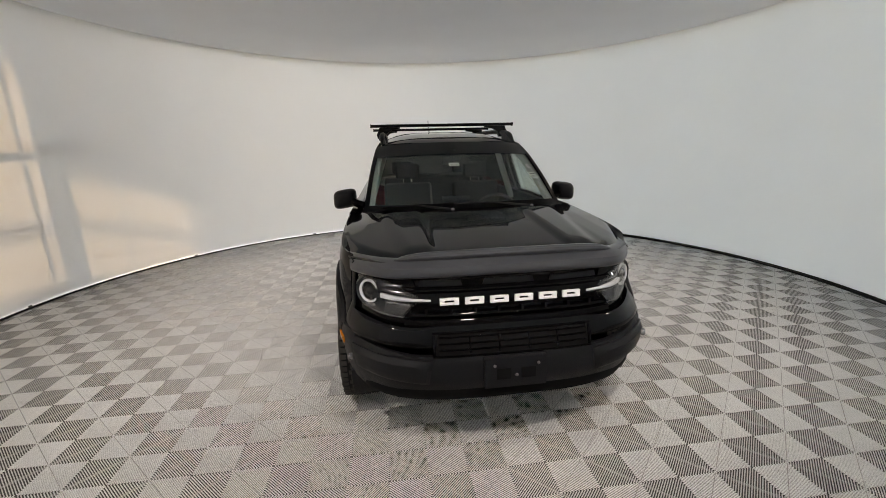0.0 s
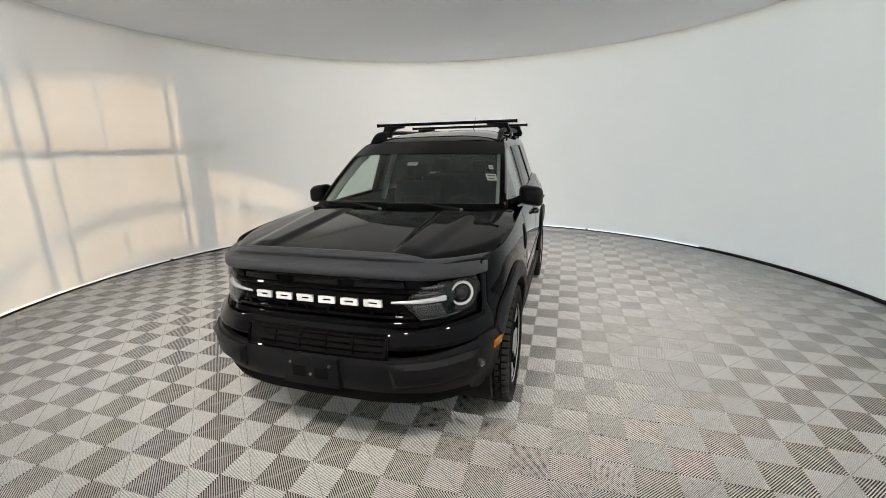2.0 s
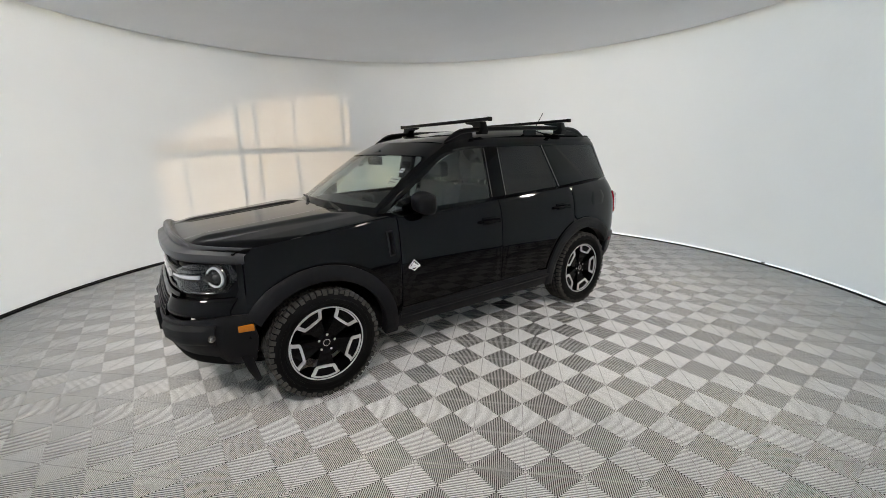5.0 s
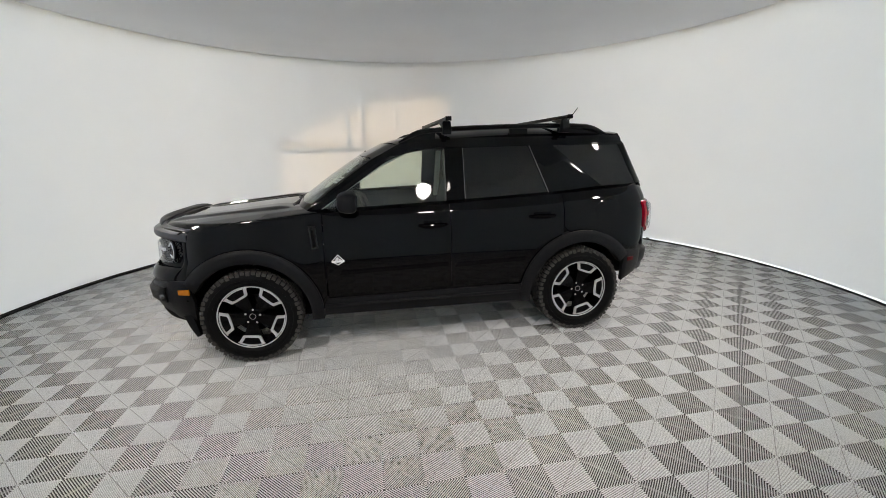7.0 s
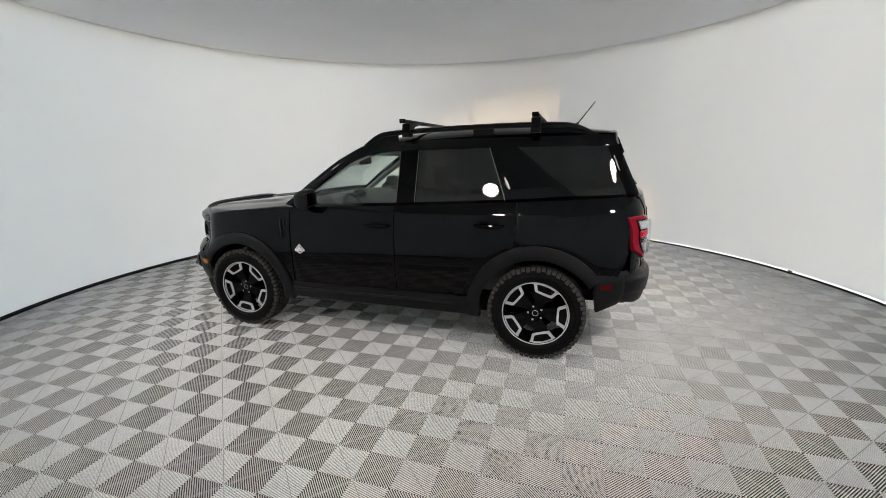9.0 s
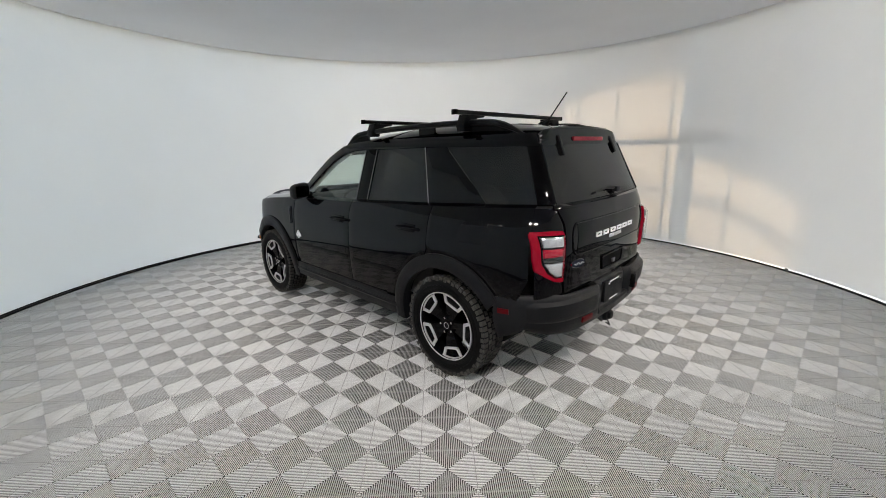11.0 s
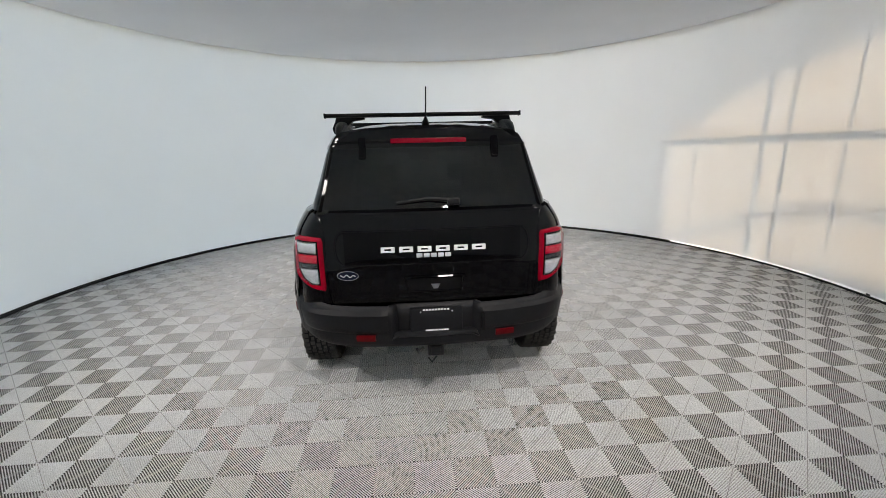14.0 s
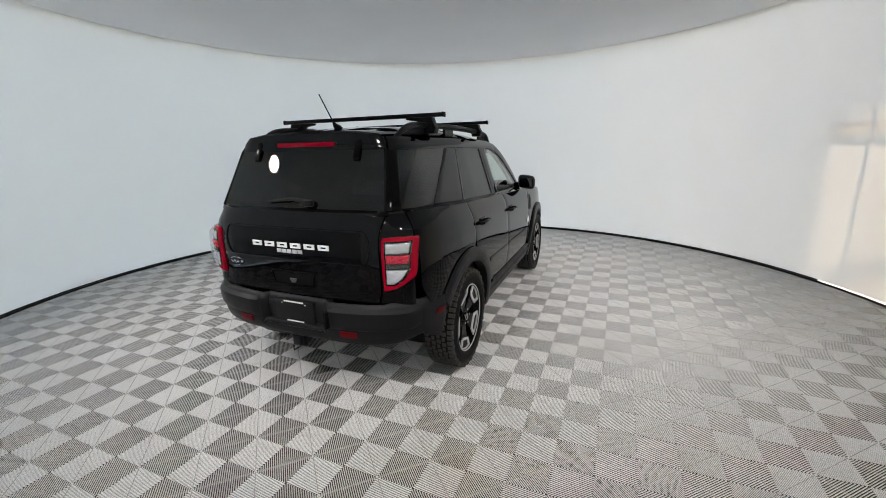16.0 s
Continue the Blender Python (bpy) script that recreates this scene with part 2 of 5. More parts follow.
def tube(bm, pts, radius, seg=10, flat=1.0):
    """A round bar along points; flat squeezes its height."""
    pts = [Vector(p) for p in pts]
    rings = []
    for i, p in enumerate(pts):
        d = (pts[min(i + 1, len(pts) - 1)] - pts[max(i - 1, 0)]).normalized()
        side = d.cross(Vector((0, 0, 1)))
        side = side.normalized() if side.length > 1e-4 else Vector((1, 0, 0))
        up = side.cross(d)
        rad = radius[i] if isinstance(radius, (list, tuple)) else radius
        rings.append([bm.verts.new(p + side * math.cos(a) * rad + up * math.sin(a) * rad * flat)
                      for a in (2 * math.pi * k / seg for k in range(seg))])
    for a, b in zip(rings, rings[1:]):
        for k in range(seg):
            bm.faces.new((a[k], a[(k + 1) % seg], b[(k + 1) % seg], b[k]))
    bm.faces.new(rings[0][::-1])
    bm.faces.new(rings[-1])


def lathe(bm, profile, seg=48, closed=False):
    """Turns (radius, x) pairs round the x axis."""
    rings = [[bm.verts.new((x, r * math.cos(a), r * math.sin(a))) for a in (2 * math.pi * k / seg for k in range(seg))] for r, x in profile]
    pairs = list(zip(rings, rings[1:])) + ([(rings[-1], rings[0])] if closed else [])
    for a, b in pairs:
        for k in range(seg):
            bm.faces.new((a[k], b[k], b[(k + 1) % seg], a[(k + 1) % seg]))


def prism(bm, poly, depth, m):
    """A flat outline (u, v) given thickness depth along w, then laid by m."""
    a = [bm.verts.new(m @ Vector((u, v, 0))) for u, v in poly]
    b = [bm.verts.new(m @ Vector((u, v, depth))) for u, v in poly]
    bm.faces.new(a[::-1])
    bm.faces.new(b)
    n = len(poly)
    for i in range(n):
        bm.faces.new((a[i], a[(i + 1) % n], b[(i + 1) % n], b[i]))


def resample(pts, n):
    p = np.array(pts, float)
    d = np.r_[0, np.cumsum(np.linalg.norm(np.diff(p, axis=0), axis=1))]
    s = np.linspace(0, d[-1], n + 1)
    return np.stack([np.interp(s, d, p[:, k]) for k in range(p.shape[1])], 1)


def smooth_line(pts, n=12):
    """Catmull-Rom through points."""
    p = np.array(pts, float)
    p = np.vstack([2 * p[0] - p[1], p, 2 * p[-1] - p[-2]])
    out = []
    for i in range(1, len(p) - 2):
        for k in range(n):
            t = k / n
            out.append(0.5 * (2 * p[i] + (p[i + 1] - p[i - 1]) * t + (2 * p[i - 1] - 5 * p[i] + 4 * p[i + 1] - p[i + 2]) * t * t
                              + (3 * p[i] - p[i - 1] - 3 * p[i + 1] + p[i + 2]) * t ** 3))
    out.append(p[-2])
    return np.array(out)


def coons(b, t, l, r, nu, nv):
    b, t, l, r = resample(b, nu), resample(t, nu), resample(l, nv), resample(r, nv)
    u = np.linspace(0, 1, nu + 1)[:, None, None]
    v = np.linspace(0, 1, nv + 1)[None, :, None]
    return ((1 - v) * b[:, None] + v * t[:, None] + (1 - u) * l[None] + u * r[None]
            - (1 - u) * (1 - v) * b[0] - u * (1 - v) * b[-1] - (1 - u) * v * t[0] - u * v * t[-1])


MID = np.array([0.0, 0.1, 0.8])


def sheet(bm, g, thick=0.012, off=0.0, edge=0.003, sx=1):
    """A skin over a grid of points, with thickness inwards and rolled edges."""
    g = np.array(g, float)
    du, dv = np.gradient(g, axis=0), np.gradient(g, axis=1)
    n = np.cross(du, dv)
    n /= np.maximum(np.linalg.norm(n, axis=2, keepdims=True), 1e-9)
    if ((g - MID) * n).sum() < 0:
        n = -n
    roll = np.zeros(g.shape[:2])
    roll[[0, -1], :] = edge
    roll[:, [0, -1]] = edge
    a = g + n * (off - roll)[..., None]
    c = g + n * (off - thick - roll)[..., None]
    nu, nv = g.shape[0], g.shape[1]
    flip = np.array([sx, 1, 1])
    A = [[bm.verts.new(a[i, j] * flip) for j in range(nv)] for i in range(nu)]
    C = [[bm.verts.new(c[i, j] * flip) for j in range(nv)] for i in range(nu)]
    k = n[0, 0] @ np.cross(du[0, 0], dv[0, 0])
    fw = (k > 0) == (sx > 0)

    def face(q):
        bm.faces.new(q if fw else q[::-1])
    for i in range(nu - 1):
        for j in range(nv - 1):
            face((A[i][j], A[i + 1][j], A[i + 1][j + 1], A[i][j + 1]))
            face((C[i][j + 1], C[i + 1][j + 1], C[i + 1][j], C[i][j]))
    for i in range(nu - 1):
        face((C[i][0], C[i + 1][0], A[i + 1][0], A[i][0]))
        face((A[i][-1], A[i + 1][-1], C[i + 1][-1], C[i][-1]))
    for j in range(nv - 1):
        face((A[0][j], A[0][j + 1], C[0][j + 1], C[0][j]))
        face((C[-1][j], C[-1][j + 1], A[-1][j + 1], A[-1][j]))


def patch(name, mat, parent, surf, b, t, l, r, nu=16, nv=8, off=0.0, thick=0.012, edge=0.003, sx=1, label=""):
    g = coons(b, t, l, r, nu, nv)
    if surf:
        g = np.array([[surf(*q) for q in row] for row in g])
    bm = bmesh.new()
    sheet(bm, g, thick, off, edge, sx)
    return part(name, bm, mat, parent, label)


def rect(a, b, c, d, bend=None):
    """Edges for patch() from corners: bottom-start, bottom-end, top-start, top-end."""
    return [a, b], [c, d], [a, c], [b, d]


# ---- the booth ----
def ring(bm, r0, r1, z0, z1, a0=0.0, a1=360.0, seg=144):
    """An upright curved band with thickness, from azimuth a0 to a1."""
    full = abs(a1 - a0 - 360) < 1e-6
    n = max(2, int(seg * (a1 - a0) / 360))
    cols = []
    for i in range(n if full else n + 1):
        a = radians(a0 + (a1 - a0) * i / n)
        s, c = math.sin(a), -math.cos(a)
        cols.append([bm.verts.new((ROOM[0] + r * s, ROOM[1] + r * c, z)) for r, z in ((r0, z0), (r0, z1), (r1, z1), (r1, z0))])
    for i in range(n):
        a, b = cols[i], cols[(i + 1) % len(cols)]
        for k in range(4):
            bm.faces.new((a[k], a[(k + 1) % 4], b[(k + 1) % 4], b[k]))
    if not full:
        bm.faces.new(cols[0])
        bm.faces.new(cols[-1][::-1])
    bmesh.ops.recalc_face_normals(bm, faces=bm.faces)


bm = bmesh.new()
ring(bm, R, R + 0.006, 0.038, TOP)
thing("wall_round", bm, FABRIC, "round white stretched-cloth booth wall, sunlit from outside", "wall", "structure")

bm = bmesh.new()
bmesh.ops.create_cone(bm, cap_ends=True, segments=144, radius1=R + 0.12, radius2=R + 0.12, depth=0.008, matrix=pose(ROOM[0], ROOM[1], TOP + 0.005))
thing("ceiling", bm, CEIL, "flat pale grey round booth ceiling", "ceiling", "structure")

bm = bmesh.new()
ring(bm, R - 0.012, R + 0.010, -0.012, 0.021)
thing("baseboard", bm, BLACKTRIM, "thin black strip along the foot of the round wall", "baseboard", "structure")
LIT = ((132.0, 157.0), (157.6, 205.5), (206.2, 233.0), (233.6, 262.0), (262.6, 297.0))
last = LIT[-1][1] - 360.0
for a0, a1 in LIT:
    for mat, b0, b1, words in ((BLACKTRIM, last, a0, "black joint strip under the cloth wall"), (STRIP, a0, a1, "pale strip under the cloth wall letting daylight in")):
        bm = bmesh.new()
        ring(bm, R - 0.004, R + 0.002, 0.0214, 0.0376, b0, b1, 360)
        thing("trim", bm, mat, words, "trim", "structure")
    last = a1

# ---- outside: frame of the booth, unseen sun mask, ground ----
def outside(az, r, z):
    a = radians(az)
    return (ROOM[0] + r * math.sin(a), ROOM[1] - r * math.cos(a), z)


OFF, NEAR = 0.50, 0.15          # poles and hoop stand this far behind the cloth


def behind(az):
    """Where a pole stands whose shadow falls on the cloth at azimuth az."""
    return SUN_AZ + math.degrees(math.asin(math.sin(radians(az - SUN_AZ)) * R / (R + OFF)))


booth_frame = tagged(new("booth_frame"), "steel tube frame standing behind the cloth wall", "frame", kind="structure")
for az, w in ((294.0, 0.020), (282.2, 0.036), (278.3, 0.024), (269.6, 0.020), (258.0, 0.026), (245.2, 0.020), (232.9, 0.018)):
    bm = bmesh.new()
    tube(bm, [outside(behind(az), R + OFF, 0.0), outside(behind(az), R + OFF, TOP + 0.9)], w, 8)
    part("pole", bm, STEEL, booth_frame)
bm = bmesh.new()
ring(bm, R + OFF, R + OFF + 0.02, 0.0, TOP + 0.9, behind(252.4), behind(256.2))
part("panel", bm, STEEL, booth_frame)
DROP = NEAR * math.tan(se)
bm = bmesh.new()
ring(bm, R + NEAR, R + NEAR + 0.03, 1.585 + DROP, 1.645 + DROP, 246, 300)
part("hoop", bm, STEEL, booth_frame)

# unseen tall facade, added to shape the sun through one window, square to it
FAR = 7.0
WIN = Matrix.Translation((ROOM[0], ROOM[1], 0)) @ pose(0, 0, 0, 0, 0, SUN_AZ - 270) @ pose(-(R + FAR), 0, 0)
sun_mask = tagged(new("sun_mask"), "unseen tall facade with one large window opening, added to shape the sunlight", "wall", kind="structure")


def slab(name, y0, y1, z0, z1, mat=CONCRETE, th=0.12):
    bm = bmesh.new()
    box(bm, (-th, y0, z0), (0, y1, z1))
    bm.transform(WIN)
    part(name, bm, mat, sun_mask)


LIFT = FAR * math.tan(se)
slab("mask_panel", -4.8, 4.8, 2.68 + LIFT, 13.5 + LIFT)
slab("mask_panel", -4.8, -2.66, -0.02, 2.68 + LIFT)
slab("mask_panel", 2.2, 4.8, -0.02, 2.68 + LIFT)
slab("mask_panel", -2.66, 2.2, -0.02, 0.16 + LIFT)
slab("mask_panel", 0.62, 2.2, 1.50 + LIFT, 2.68 + LIFT)
slab("transom", -2.66, 2.2, 0.80 + LIFT, 0.90 + LIFT, STEEL, 0.05)

bm = bmesh.new()
bmesh.ops.create_circle(bm, cap_ends=True, segments=64, radius=3000)
for v in bm.verts:
    v.co.z = -0.025
thing("ground", bm, CONCRETE, "dark asphalt under the tiles", "ground", "structure")


# ---- the car: nose towards -y, left side towards +x ----
car = tagged(new("car"), "black compact SUV with roof rack bars parked on the ribbed floor", "car")

_ol = smooth_line([(0, -2.175), (0.35, -2.165), (0.58, -2.11), (0.72, -2.01), (0.815, -1.89), (0.872, -1.72), (0.902, -1.45), (0.913, -1.0),
                   (0.915, 0.3), (0.915, 1.3), (0.905, 1.62), (0.878, 1.86), (0.82, 2.01), (0.71, 2.105), (0.45, 2.15), (0, 2.165)], 10)
_front, _rear = _ol[_ol[:, 1] < 0], _ol[_ol[:, 1] >= 0]


def inset(z):
    return np.interp(z, [0.28, 0.45, 0.62, 0.75, 0.90, 1.0, 1.08, 1.14, 1.18, 1.24], [0.05, 0.022, 0.004, 0.0, 0.006, 0.014, 0.030, 0.052, 0.075, 0.11])


def nose(z):
    return np.interp(z, [0.26, 0.36, 0.48, 0.60, 0.66, 0.72, 0.80, 0.90, 1.0, 1.1], [0.17, 0.06, 0.005, 0.0, 0.015, 0.04, 0.065, 0.07, 0.075, 0.10])


def tail(z):
    return np.interp(z, [0.28, 0.40, 0.50, 0.60, 0.68, 0.76, 0.88, 1.03, 1.15, 1.24], [0.12, 0.05, 0.03, 0.035, 0.048, 0.050, 0.045, 0.038, 0.046, 0.065])


def ramp(v, a, b):
    q = np.clip((v - a) / (b - a), 0, 1)
    return q * q * (3 - 2 * q)


def swept(z):
    """How far the upper nose is drawn back at its corners."""
    return 0.085 * ramp(z, 0.66, 0.80)


def side(y, z):
    w = np.interp(y - nose(z) - swept(z) * ramp(-y, 1.58, 1.76), _front[:, 1], _front[:, 0]) if y < -1 else (
        np.interp(y + tail(z), _rear[:, 1], _rear[:, 0]) if y > 1 else np.interp(y, _ol[:, 1], _ol[:, 0]))
    return (w - inset(z), y, z)


def front(x, z):
    return (x, np.interp(abs(x) + inset(z), _front[:, 0], _front[:, 1]) + nose(z) + swept(z) * np.clip((abs(x) - 0.53) / 0.26, 0, 1) ** 1.5, z)


def rear(x, z):
    return (x, np.interp(abs(x) + inset(z), _rear[::-1, 0], _rear[::-1, 1]) - tail(z), z)


_bo = smooth_line([(0.915, 1.3), (0.905, 1.62), (0.876, 1.80), (0.812, 1.945), (0.69, 2.072), (0.45, 2.138), (0, 2.165)], 10)


def bumper_tuck(z):
    return np.interp(z, [0.28, 0.40, 0.50, 0.64, 0.70, 0.72], [0.12, 0.04, 0.01, 0.0, 0.024, 0.030])


def bumper_skin(x, z):
    """Rear bumper: rounder at its corners, drawn in where the plate sits."""
    pocket_in = 0.042 * (1 - ramp(abs(x), 0.236, 0.262)) * ramp(z, 0.488, 0.512)
    return (x, np.interp(abs(x) + inset(z), _bo[::-1, 0], _bo[::-1, 1]) - bumper_tuck(z) - pocket_in, z)


def bumper_flank(y, z):
    return (np.interp(y + bumper_tuck(z), _bo[:, 1], _bo[:, 0]) - inset(z), y, z)


def glass_end(z):
    return np.interp(z, [1.2, 1.62, 1.7], [2.06, 1.865, 1.85])


def upper(y, z):
    """Greenhouse side, rounded to the tail and drawn in a little to the nose."""
    w = np.interp(z, [1.10, 1.20, 1.60, 1.66, 1.72], [0.815, 0.782, 0.655, 0.618, 0.55])
    w -= 0.028 * np.clip((y - 0.8) / 1.0, 0, 1)
    if y < -0.2:
        w -= 0.05 * ((-0.2 - y) / 0.7) ** 2
    e = glass_end(z)
    q = np.clip((y - (e - 0.36)) / 0.36, 0, 1)
    return (w - np.interp(z, [1.25, 1.6], [0.135, 0.065]) * (1 - math.sqrt(max(0.0, 1 - q * q))), y, z)


def back(x, z):
    return (x, glass_end(z) + 0.015 - 0.045 * (abs(x) / 0.65) ** 2.5, z)


def arch(cy, rx, rz, a0, a1, n=14, cz=0.362):
    """Points on a wheel arch, angles in degrees from the car's front over the top."""
    return [(cy - rx * math.cos(radians(a0 + (a1 - a0) * i / n)), cz + rz * math.sin(radians(a0 + (a1 - a0) * i / n))) for i in range(n + 1)]


FA, RA = -1.335, 1.340

# body core: hides the void between the skins
bm = bmesh.new()
box(bm, (-0.72, -1.70, 0.27), (0.72, 1.70, 0.50), 0.05)
box(bm, (-0.60, -1.98, 0.30), (0.60, -0.98, 1.0), 0.04)
box(bm, (-0.62, 1.2, 0.4), (0.62, 2.0, 0.78), 0.03)
part("underbody", bm, DARK, car)

for sx in (1, -1):
    # wheel housings
    for cy in (FA, RA):
        bm = bmesh.new()
        lathe(bm, [(0.47, 0.55), (0.47, 0.86), (0.455, 0.86), (0.455, 0.56), (0.05, 0.555)], 40)
        bmesh.ops.delete(bm, geom=[v for v in bm.verts if v.co.z < 0.09], context="VERTS")
        bm.transform(Matrix.Translation((0, cy, 0.375)))
        if sx < 0:
            bm.transform(Matrix.Diagonal((-1, 1, 1, 1)))
            bmesh.ops.reverse_faces(bm, faces=bm.faces)
        part("wheel_housing", bm, DARK, car)

    # front fender
    af = arch(FA, 0.53, 0.525, 32, 180, 20)
    af = [p for p in af] + [(-0.80, 0.46)]
    fender = patch("front_fender", PAINT, car, side, af, smooth_line([(-1.745, 1.040), (-1.55, 1.068), (-1.27, 1.095), (-0.95, 1.118), (-0.765, 1.13)], 6),
                   [af[0], (-1.755, 0.80), (-1.745, 1.040)], [af[-1], (-0.768, 0.47), (-0.765, 1.13)], 36, 12, sx=sx)
    # door skins
    fdoor = patch("front_door", PAINT, car, side, *rect((-0.757, 0.468), (0.215, 0.468), (-0.757, 1.132), (0.215, 1.160)), 24, 16, sx=sx)
    ar = arch(RA, 0.53, 0.525, 8, 72, 12)
    rdoor = patch("rear_door", PAINT, car, side, [(0.222, 0.468), (0.80, 0.468)], [(0.222, 1.160), (1.175, 1.200)],
                  [(0.222, 0.468), (0.222, 1.160)], [(0.80, 0.468)] + ar + [(1.175, 0.93), (1.175, 1.200)], 22, 16, sx=sx)
    aq = arch(RA, 0.53, 0.525, 72, 145, 12)
    quarter = patch("rear_quarter_panel", PAINT, car, side, [(1.182, 0.93)] + aq[1:] + [(1.80, 0.672), (1.90, 0.682)], [(1.182, 1.200), (1.60, 1.225), (1.93, 1.235)],
                    [(1.182, 0.93), (1.182, 1.200)], [(1.90, 0.682), (1.955, 0.80), (1.955, 1.1), (1.93, 1.235)], 44, 16, sx=sx)
    if sx > 0:
        patch("fuel_flap", PAINT, quarter, side, [(1.46, 0.985), (1.66, 0.990)], [(1.49, 1.135), (1.68, 1.145)], [(1.46, 0.985), (1.44, 1.05), (1.49, 1.135)], [(1.66, 0.990), (1.71, 1.07), (1.68, 1.145)], 8, 8, off=0.003, thick=0.006, edge=0.005, sx=sx)
    # lower door moulding
    for d, y0, y1 in ((fdoor, -0.66, 0.19), (rdoor, 0.25, 0.84)):
        patch("door_moulding", GLOSS, d, side, *rect((y0, 0.655), (y1, 0.668), (y0 + 0.02, 0.690), (y1, 0.70)), 12, 2, off=0.006, sx=sx)
    # rocker cladding: step and underside
    rock = patch("rocker_cladding", PLASTIC, car, side, *rect((-0.80, 0.33), (0.84, 0.31), (-0.79, 0.465), (0.815, 0.462)), 26, 5, off=0.016, thick=0.05, edge=0.006, sx=sx)
    patch("cladding_lip", PLASTIC, rock, side, *rect((-0.78, 0.398), (0.83, 0.39), (-0.78, 0.425), (0.83, 0.418)), 22, 2, off=0.03, thick=0.02, edge=0.006, sx=sx)
    # arch flares
    for nm, cy, a0, a1 in (("front_arch_flare", FA, 34, 188), ("rear_arch_flare", RA, -10, 146)):
        o, i = arch(cy, 0.535, 0.53, a0, a1, 26), arch(cy, 0.44, 0.43, a0 - 3, a1 + 2, 26)
        patch(nm, PLASTIC, car, lambda y, z: side(y, max(z, 0.3)), i, o, [i[0], o[0]], [i[-1], o[-1]], 34, 5, off=0.024, thick=0.07, edge=0.008, sx=sx)

    # fender vent
    v = patch("fender_vent", PLASTIC, fender, side, *rect((-0.850, 0.865), (-0.800, 0.875), (-0.865, 1.045), (-0.815, 1.045)), 4, 8, off=0.008, sx=sx)
    patch("vent_panel", GLOSS, v, side, *rect((-0.842, 0.880), (-0.812, 0.886), (-0.853, 1.034), (-0.823, 1.034)), 3, 8, off=0.012, thick=0.006, edge=0.004, sx=sx)
    # diamond badge on the fender/door
    x, y, z = side(-0.665, 0.778)
    bm = bmesh.new()
    m = Matrix(((0, 0, sx, sx * (x + 0.007)), (1, 0, 0, y), (0, 1, 0, z), (0, 0, 0, 1)))
    for out in ([(-0.047, -0.006), (0.0, 0.042), (0.047, -0.006)], [(0.036, -0.020), (0.0, -0.043), (-0.036, -0.020)]):
        for a, b in zip(out, out[1:]):
            prism(bm, [a, b, (b[0] * 0.80, b[1] * 0.80), (a[0] * 0.80, a[1] * 0.80)], 0.004, m)
    prism(bm, [(-0.048, -0.006), (0.048, -0.006), (0.047, -0.020), (-0.047, -0.020)], 0.005, m)
    prism(bm, [(-0.022, -0.004), (-0.002, -0.004), (0.008, 0.008), (0.000, 0.022), (-0.014, 0.014)], 0.005, m)
    prism(bm, [(0.004, -0.004), (0.026, -0.004), (0.018, 0.006), (0.012, 0.008)], 0.005, m)
    bmesh.ops.recalc_face_normals(bm, faces=bm.faces)
    part("badge", bm, WHITE, fdoor, "white outlined diamond badge with a broad band")
    # handles
    for d, y in ((fdoor, 0.075), (rdoor, 0.985)):
        x, _, z = side(y, 1.005 if d is fdoor else 1.03)
        bm = bmesh.new()
        tube(bm, [(sx * (x + 0.002), y - 0.105, z), (sx * (x + 0.03), y - 0.085, z), (sx * (x + 0.036), y, z + 0.002), (sx * (x + 0.03), y + 0.085, z), (sx * (x + 0.002), y + 0.105, z)],
             [0.014, 0.017, 0.018, 0.017, 0.014], 10, 0.8)
        box(bm, (sx * x - 0.004, y - 0.07, z - 0.03), (sx * x + 0.004, y + 0.07, z + 0.03), 0.003)
        part("handle", bm, GLOSS, d)
    # belt moulding closing the step between door skin and glass
    lo = [side(y, np.interp(y, [-0.757, 0.2, 1.18, 1.93], [1.132, 1.16, 1.20, 1.235])) for y in np.linspace(-0.80, 1.93, 30)]
    hi = [upper(y, np.interp(y, [-0.757, 0.2, 1.18, 1.93], [1.148, 1.175, 1.212, 1.25])) for y in np.linspace(-0.80, 1.93, 30)]
    g = np.array([lo, hi]).transpose(1, 0, 2)
    bm = bmesh.new()
    sheet(bm, g, 0.008, 0.0, 0.0, sx)
    part("belt_moulding", bm, GLOSS, car)

    # greenhouse pillars
    pil = lambda nm, pts, nu=4, nv=10, off=0.0, mat=PAINT: patch(nm, mat, car, upper, *pts, nu, nv, off=off, thick=0.03, edge=0.004, sx=sx)
    atop, abase = (-0.165, 1.615), (-0.90, 1.135)
    al = smooth_line([abase, (-0.62, 1.335), (-0.36, 1.51), atop], 6)
    ar_ = smooth_line([(-0.79, 1.145), (-0.50, 1.335), (-0.27, 1.485), (-0.10, 1.555)], 6)
    patch("a_pillar", PAINT, car, upper, [al[0], ar_[0]], [al[-1], ar_[-1]], al, ar_, 3, 16, off=0.004, thick=0.03, edge=0.004, sx=sx)
    # roof side rail above the doors
    patch("cant_rail", PAINT, car, upper, smooth_line([(-0.10, 1.555), (0.05, 1.578), (0.25, 1.585), (0.9, 1.592), (1.10, 1.592), (1.86, 1.585)], 6),
          smooth_line([(-0.165, 1.615), (0.0, 1.645), (0.3, 1.66), (1.0, 1.672), (1.82, 1.665)], 6), [(-0.10, 1.555), (-0.165, 1.615)], [(1.86, 1.585), (1.82, 1.665)], 40, 5, off=0.004, thick=0.03, sx=sx)
